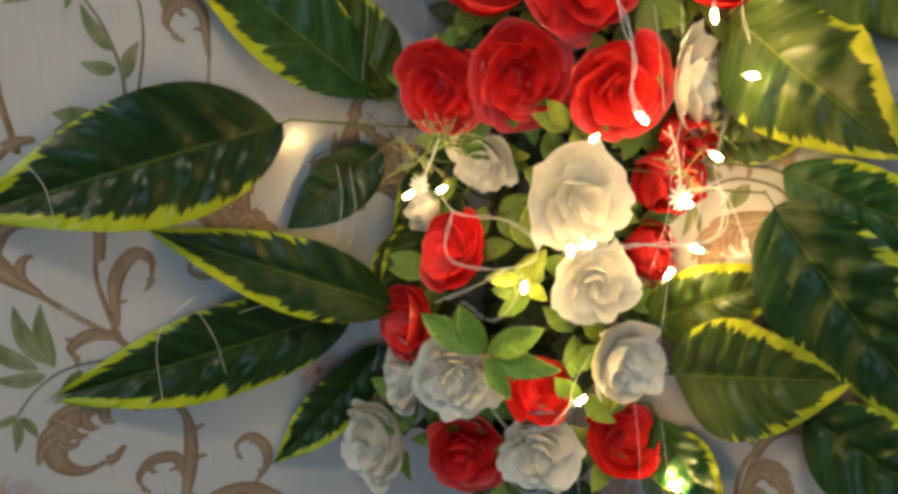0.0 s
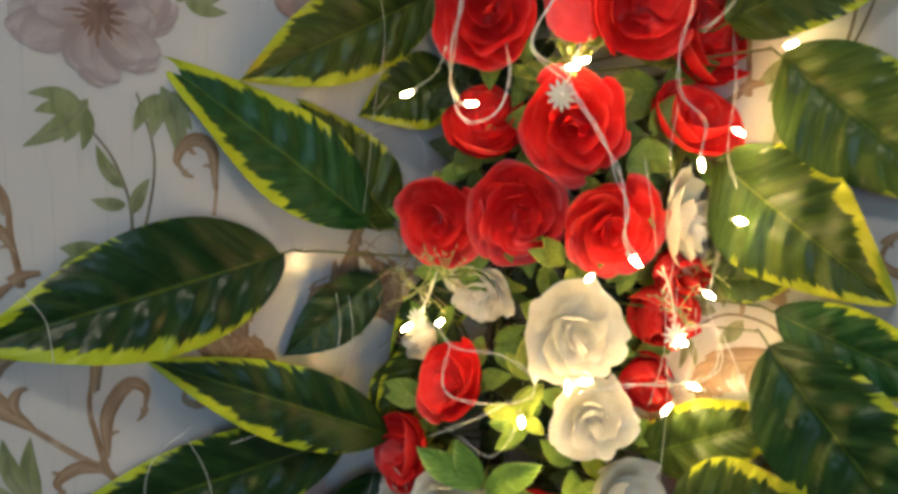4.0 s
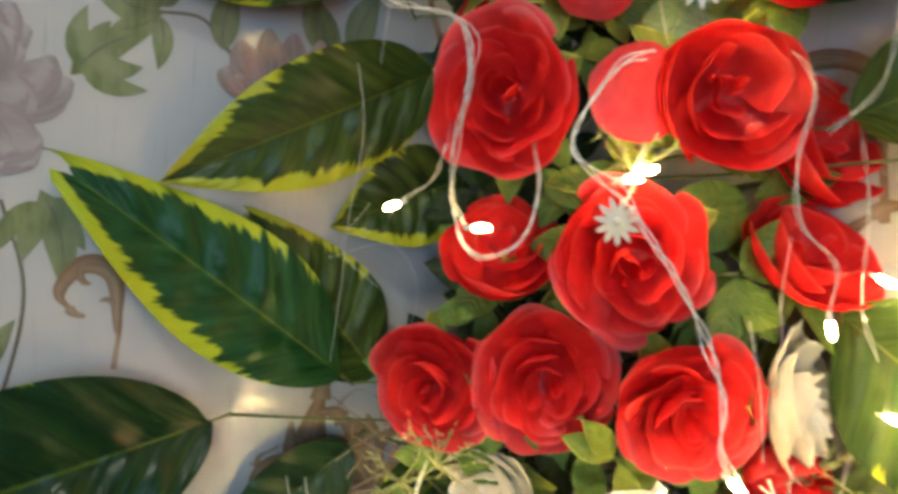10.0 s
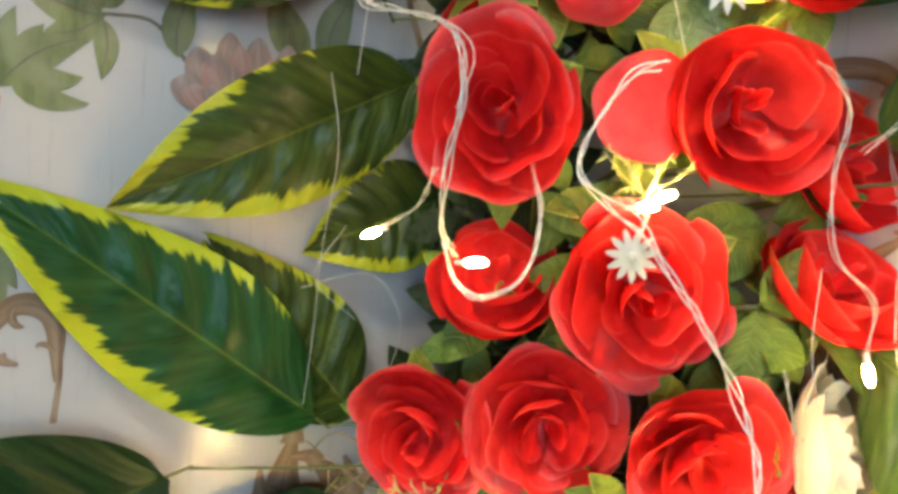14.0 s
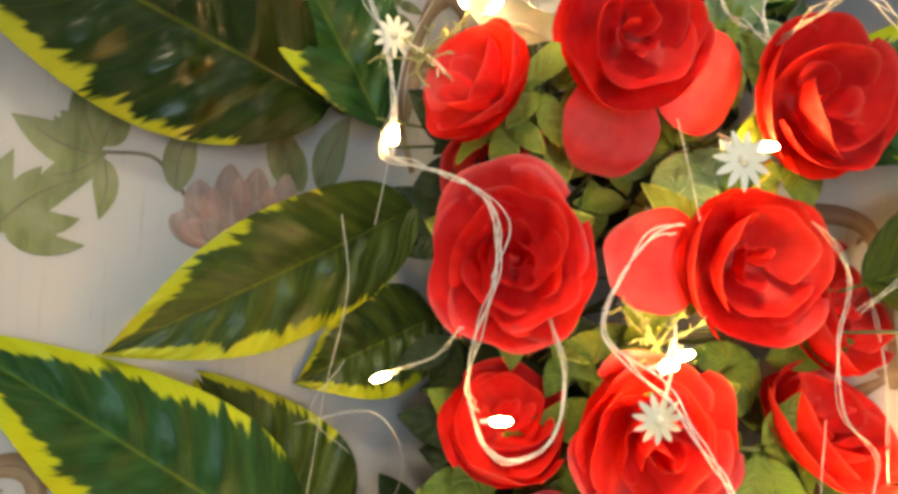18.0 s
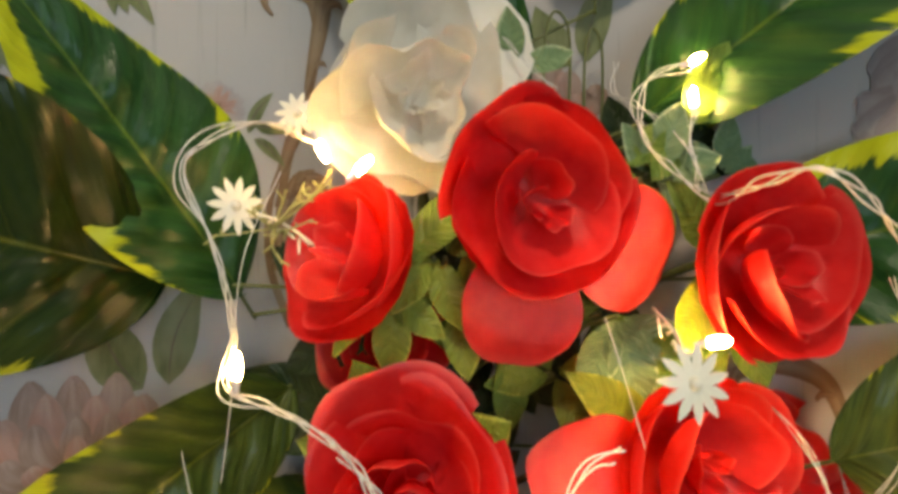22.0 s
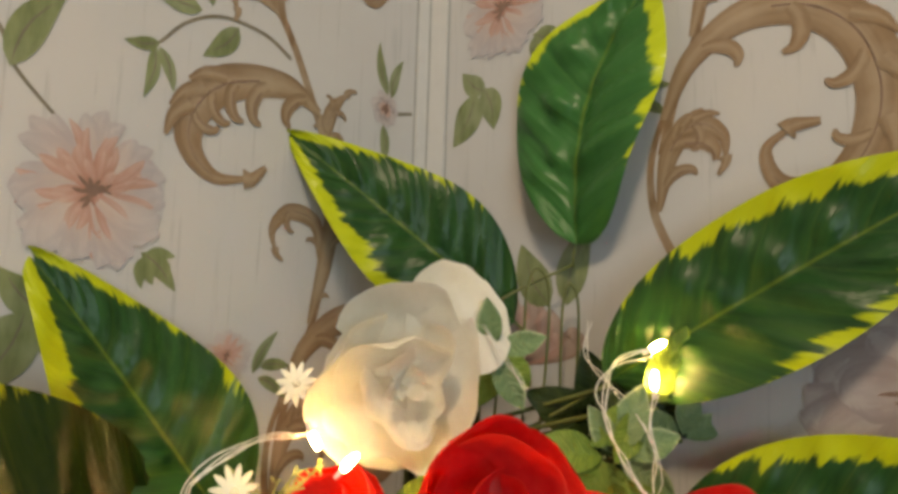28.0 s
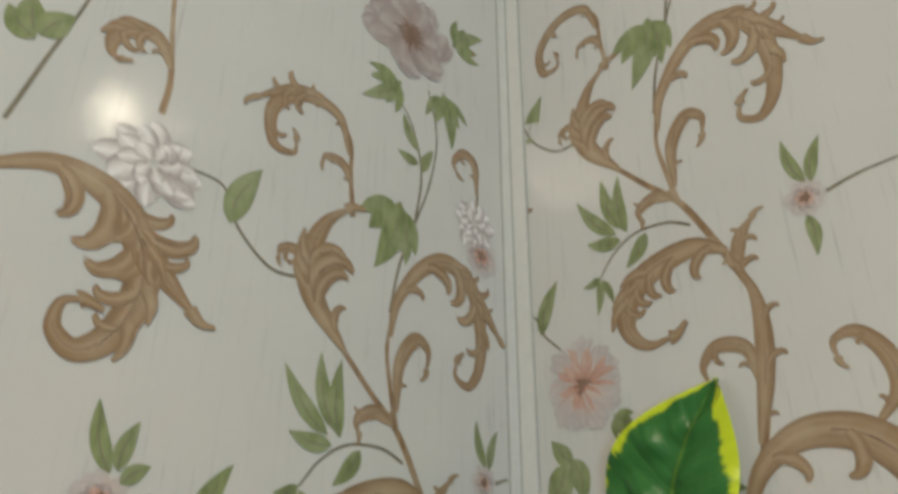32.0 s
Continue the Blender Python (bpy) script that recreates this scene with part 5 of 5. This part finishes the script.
strand("hair-thin clear wire hanging loose between red roses and leaves", [
    ([(-0.174, -0.053, 1.394), (-0.171, -0.056, 1.363), (-0.169, -0.043, 1.319), (-0.166, -0.032, 1.28), (-0.165, -0.024, 1.246)], 0.0004, 1),
    ([(-0.086, -0.112, 1.53), (-0.087, -0.125, 1.515), (-0.091, -0.136, 1.506)], 0.0006, 2),
    ([spot(-0.105, 1.300, 0.13), spot(-0.070, 1.310, 0.14), spot(-0.055, 1.290, 0.14), spot(-0.062, 1.260, 0.13)], 0.0004, 1),
    ([spot(-0.085, 1.330, 0.13), spot(-0.098, 1.305, 0.13), spot(-0.080, 1.285, 0.12)], 0.0004, 1),
    ([spot(-0.052, 1.475, 0.19), spot(-0.062, 1.450, 0.19), spot(-0.066, 1.415, 0.185), spot(-0.070, 1.390, 0.18)], 0.0004, 1),
    ([spot(-0.036, 1.404, 0.212), spot(-0.026, 1.398, 0.217), spot(-0.022, 1.389, 0.219), spot(-0.027, 1.374, 0.218)], 0.0005, 1),
    ([spot(0.112, 1.445, 0.205), spot(0.122, 1.420, 0.20), spot(0.124, 1.390, 0.19), spot(0.110, 1.370, 0.185)], 0.0005, 3)], [])
strand("hair-thin clear wire hanging loose beside white and red roses", [
    ([(-0.111, -0.162, 1.435), (-0.108, -0.166, 1.418), (-0.104, -0.170, 1.399)], 0.0004, 1),
    ([spot(0.105, 1.245, 0.20), spot(0.103, 1.215, 0.20), spot(0.105, 1.185, 0.198), spot(0.100, 1.150, 0.198)], 0.0005, 1),
    ([spot(0.108, 1.225, 0.20), spot(0.110, 1.195, 0.20), spot(0.107, 1.170, 0.198)], 0.0005, 1),
    ([spot(0.128, 1.205, 0.165), spot(0.130, 1.180, 0.165), spot(0.127, 1.150, 0.162)], 0.0005, 2),
    ([spot(0.145, 1.220, 0.14), spot(0.152, 1.180, 0.14), spot(0.150, 1.140, 0.14)], 0.0005, 1),
    ([spot(0.080, 1.300, 0.215), spot(0.086, 1.275, 0.215), spot(0.094, 1.245, 0.20)], 0.0004, 1),
    ([spot(0.100, 1.330, 0.185), spot(0.098, 1.300, 0.19), spot(0.106, 1.268, 0.19), spot(0.118, 1.240, 0.185)], 0.0004, 1)], [])
strand("hair-thin clear wire looped loosely round white roses", [
    ([spot(-0.015, 1.117, 0.20), spot(0.005, 1.108, 0.205), spot(0.018, 1.122, 0.205), spot(0.022, 1.140, 0.20)], 0.0005, 2),
    ([spot(0.000, 1.060, 0.205), spot(0.020, 1.032, 0.205), spot(0.045, 1.030, 0.20), spot(0.062, 1.050, 0.195)], 0.0005, 3),
    ([spot(0.070, 1.090, 0.20), spot(0.060, 1.060, 0.205), spot(0.068, 1.010, 0.20), spot(0.074, 0.975, 0.19)], 0.0005, 1),
    ([spot(0.100, 1.060, 0.205), spot(0.108, 1.020, 0.205), spot(0.112, 0.980, 0.20)], 0.0004, 1),
    ([spot(-0.070, 1.120, 0.12), spot(-0.088, 1.090, 0.12), spot(-0.086, 1.050, 0.13), spot(-0.092, 1.020, 0.13)], 0.0004, 1)], [])


# ---- small plastic daisies and sprigs ----
def daisy(place, facing, size, sprig_to):
    top = tagged(new("plastic_daisy"), "small cream plastic daisy filler flower on a thin stalk", "artificial flower", "filler daisies")
    m = aim(place, facing, 13)
    top.matrix_basis = m
    for k in range(11):
        p = blade("petal", top, FILAMENT, size * 0.5, size * 0.13, 0.15, 0.12, 0.0, 0.6, 6, 3)
        p.matrix_local = pose(0, 0, 0, 0, 0, 32.7 * k)
    tube("heart", [(0, 0, -0.001), (0, 0, 0.0006), (0, 0, 0.0016)], size * 0.11, size * 0.07, FILAMENT, top, "", 8, 2)
    r = m.inverted() @ Vector(sprig_to)
    tube("stalk", [(0, 0, -0.001), r * 0.5 + Vector((0.002, 0.001, 0)), r], 0.0006, 0.0006, FILAMENT, top, "", 5, 4)
    rng = random.Random(int(1e4 * abs(place[0])))
    for k in range(6):
        f = 0.25 + 0.12 * k
        e = r * f + Vector((rng.uniform(-1, 1), rng.uniform(-1, 1), rng.uniform(-0.3, 1))) * size * 0.28
        tube("bract", [r * f, e], 0.0007, 0.0004, FILAMENT, top, "", 4, 2)


for place, facing, size, to in [
        ((-0.166, -0.099, 1.188), (-0.7, -0.7, 0.2), 0.014, (-0.145, -0.09, 1.215)),
        ((-0.062, -0.219, 1.195), (-0.6, -0.8, 0.1), 0.016, (-0.062, -0.205, 1.235)),
        ((-0.124, -0.170, 1.331), (-0.7, -0.7, -0.2), 0.018, (-0.105, -0.165, 1.362)),
        ((-0.110, -0.186, 1.419), (-0.7, -0.7, 0.1), 0.020, (-0.075, -0.160, 1.435)),
        ((-0.160, -0.060, 1.469), (-0.5, -0.8, 0.1), 0.018, (-0.135, -0.070, 1.455)),
        ((-0.128, -0.050, 1.505), (-0.7, -0.6, 0.3), 0.018, (-0.10, -0.07, 1.49))]:
    daisy(place, facing, size, to)


def sprig(place, heads, size, material, label, wide=0.5):
    """A whorl of small leaves."""
    top = tagged(new("leaf_sprig"), label, "artificial leaves", "leaf sprigs")
    top.matrix_basis = Matrix.Translation(place)
    rng = random.Random(int(1e4 * abs(place[0] + place[2])))
    back = Vector((-0.05, -0.05, place[2] - 0.03)) - Vector(place)
    tube("stalk", [(0, 0, 0), back * 0.4, back], 0.0010, 0.0012, STALK, top, "", 5, 4)
    for q, out, k in heads:
        w = ACROSS * math.cos(radians(q)) + Vector((0, 0, math.sin(radians(q)))) - DIAG * out
        lf = blade("leaflet", top, material, size * k, size * k * wide, 0.3, rng.uniform(0.0, 0.2), 0.05, 0.5, 12, 7)
        lf.matrix_local = leaf_pose(w * 0.002, w, -DIAG + Vector((0, 0, rng.uniform(-0.2, 0.5))) + ACROSS * rng.uniform(-0.3, 0.3))


FRESH, YELLOW = "sprig of small fresh green artificial leaves between roses", "sprig of small yellow-green artificial leaves lit from behind"
sprig(spot(0.001, 1.076, 0.19), ((146, 0.2, 1.5), (114, 0.3, 1.25), (38, 0.3, 1.35), (-2, 0.3, 1.45), (-58, 0.2, 1.0)), 0.034, LEAFLET_C, FRESH, 0.43)


def between(u, z, d, yellow, size):
    """A sprig of four leaves in a gap of the bouquet."""
    rng = random.Random(int(1e4 * (u + z)))
    heads = tuple((rng.uniform(0, 360), rng.uniform(0.0, 0.5), rng.uniform(0.75, 1.1)) for k in range(4))
    sprig(spot(u, z, d), heads, size, LEAFLET_B if yellow else LEAFLET, YELLOW if yellow else FRESH)


MINT = "sprig of pale mint green artificial leaves between roses"
between(0.028, 1.145, 0.165, 1, 0.03)
between(0.022, 1.128, 0.18, 1, 0.024)
between(0.030, 1.118, 0.17, 0, 0.03)
between(0.030, 1.225, 0.15, 0, 0.03)
between(0.045, 1.226, 0.165, 1, 0.024)
between(0.095, 1.345, 0.14, 0, 0.034)
between(0.092, 1.300, 0.14, 0, 0.034)
between(0.030, 1.350, 0.155, 1, 0.028)
between(0.018, 1.420, 0.135, 0, 0.036)
between(0.036, 1.410, 0.135, 1, 0.03)
between(0.052, 1.432, 0.14, 0, 0.036)
between(0.000, 1.438, 0.145, 1, 0.032)
between(-0.004, 1.452, 0.15, 1, 0.024)
between(0.014, 1.350, 0.150, 0, 0.03)
between(0.026, 1.290, 0.15, 0, 0.03)
between(0.085, 1.500, 0.135, 0, 0.036)
between(0.068, 1.480, 0.14, 0, 0.032)
between(0.105, 1.500, 0.11, 1, 0.03)
between(0.030, 1.522, 0.115, 0, 0.026)
between(-0.030, 1.212, 0.15, 0, 0.026)
between(0.0, 1.165, 0.15, 0, 0.03)
between(0.040, 1.165, 0.15, 0, 0.034)
between(0.060, 1.085, 0.16, 0, 0.03)
between(0.070, 1.030, 0.16, 0, 0.034)
between(-0.050, 1.000, 0.14, 0, 0.04)
between(0.075, 0.975, 0.15, 0, 0.036)
between(-0.045, 1.110, 0.13, 0, 0.036)
between(0.135, 1.240, 0.13, 0, 0.03)
between(0.090, 1.232, 0.15, 0, 0.03)
between(0.130, 1.170, 0.12, 0, 0.03)
between(0.125, 1.100, 0.13, 0, 0.034)
between(0.0, 1.290, 0.14, 1, 0.03)
between(-0.02, 1.285, 0.13, 0, 0.03)
between(0.062, 1.420, 0.15, 0, 0.03)
between(0.075, 1.290, 0.15, 0, 0.03)
between(0.0, 1.02, 0.15, 0, 0.03)
between(0.02, 0.95, 0.15, 0, 0.04)
sprig(spot(0.023, 1.519, 0.135), ((100, 0.3, 0.8), (20, 0.2, 0.8), (-60, 0.1, 0.9)), 0.026, LEAFLET_D, MINT)
sprig(spot(0.072, 1.480, 0.14), ((70, 0.1, 1.1), (20, 0.1, 1.0), (-30, 0.1, 1.0), (120, 0.1, 0.8)), 0.026, LEAFLET_D, MINT)
sprig(spot(0.108, 1.484, 0.12), ((80, 0.1, 0.9), (150, 0.2, 0.9), (30, 0.1, 0.8)), 0.026, LEAFLET_D, MINT)
sprig(spot(0.055, 1.432, 0.15), ((-80, 0.2, 1.3), (-120, 0.2, 1.1), (-30, 0.2, 1.1)), 0.026, LEAFLET_D, MINT)
sprig(spot(-0.008, 1.452, 0.152), ((-70, 0.2, 0.9), (-130, 0.3, 0.8)), 0.026, LEAFLET_B, YELLOW)
sprig(spot(-0.022, 1.440, 0.150), ((-90, 0.2, 1.0), (-40, 0.2, 0.8)), 0.026, LEAFLET_B, YELLOW)
sprig(spot(0.088, 1.312, 0.16), ((-60, 0.2, 1.2), (-100, 0.2, 1.3), (60, 0.2, 1.0), (10, 0.1, 0.9)), 0.026, LEAFLET, FRESH)
sprig(spot(0.000, 1.352, 0.16), ((80, 0.2, 1.0), (150, 0.2, 0.9), (-40, 0.2, 1.0)), 0.026, LEAFLET, FRESH)
sprig(spot(0.036, 1.352, 0.165), ((-120, 0.2, 1.1), (-70, 0.2, 1.0), (100, 0.2, 0.9)), 0.026, LEAFLET_B, YELLOW)

# leaves deep in the bouquet, the shade of the gaps put into their dark green
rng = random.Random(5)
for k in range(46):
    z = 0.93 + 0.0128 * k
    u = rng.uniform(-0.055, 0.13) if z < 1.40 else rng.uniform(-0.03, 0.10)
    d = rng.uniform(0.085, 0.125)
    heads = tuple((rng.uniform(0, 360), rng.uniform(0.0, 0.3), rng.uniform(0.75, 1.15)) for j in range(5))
    sprig(spot(u, z, d), heads, 0.042, DEEP_SHADE, "sprig of artificial leaves behind the roses, coloured dark green to stand for shade")


def filler(place, size, material, seed):
    """A tuft of fine forked plastic filler."""
    rng = random.Random(seed)
    top = tagged(new("filler_sprig"), "tuft of fine yellow-green plastic filler beside roses", "artificial sprig", "filler tufts")
    top.matrix_basis = Matrix.Translation(place)
    back = Vector((-0.05, -0.05, place[2] - 0.02)) - Vector(place)
    tube("stalk", [(0, 0, 0), back * 0.5, back], 0.0008, 0.001, STALK, top, "", 5, 3)
    for k in range(12):
        w = (ACROSS * rng.uniform(-1, 1) + Vector((0, 0, rng.uniform(-0.6, 1))) - DIAG * rng.uniform(0.0, 0.5)) * size
        e = w * 0.6 + Vector((rng.uniform(-1, 1), rng.uniform(-1, 1), rng.uniform(-1, 1))) * size * 0.12
        tube("twig", [(0, 0, 0), e, w], 0.0005, 0.0003, material, top, "", 4, 3)
        for j in range(3):
            c = e.lerp(w, j / 2.5)
            d = Vector((rng.uniform(-1, 1), rng.uniform(-1, 1), rng.uniform(-1, 1))) * size * 0.16
            tube("twig", [c, c + d], 0.0004, 0.0004, material, top, "", 4, 2)


for k, (u, z, d, size) in enumerate([(-0.035, 1.212, 0.165, 0.024), (-0.052, 1.200, 0.16, 0.022), (0.128, 1.232, 0.16, 0.02), (0.115, 1.205, 0.175, 0.022), (0.040, 1.352, 0.175, 0.018), (-0.060, 1.462, 0.15, 0.02), (0.140, 1.215, 0.12, 0.026), (-0.10, 1.075, 0.13, 0.02)]):
    filler(spot(u, z, d), size, FILL, k)
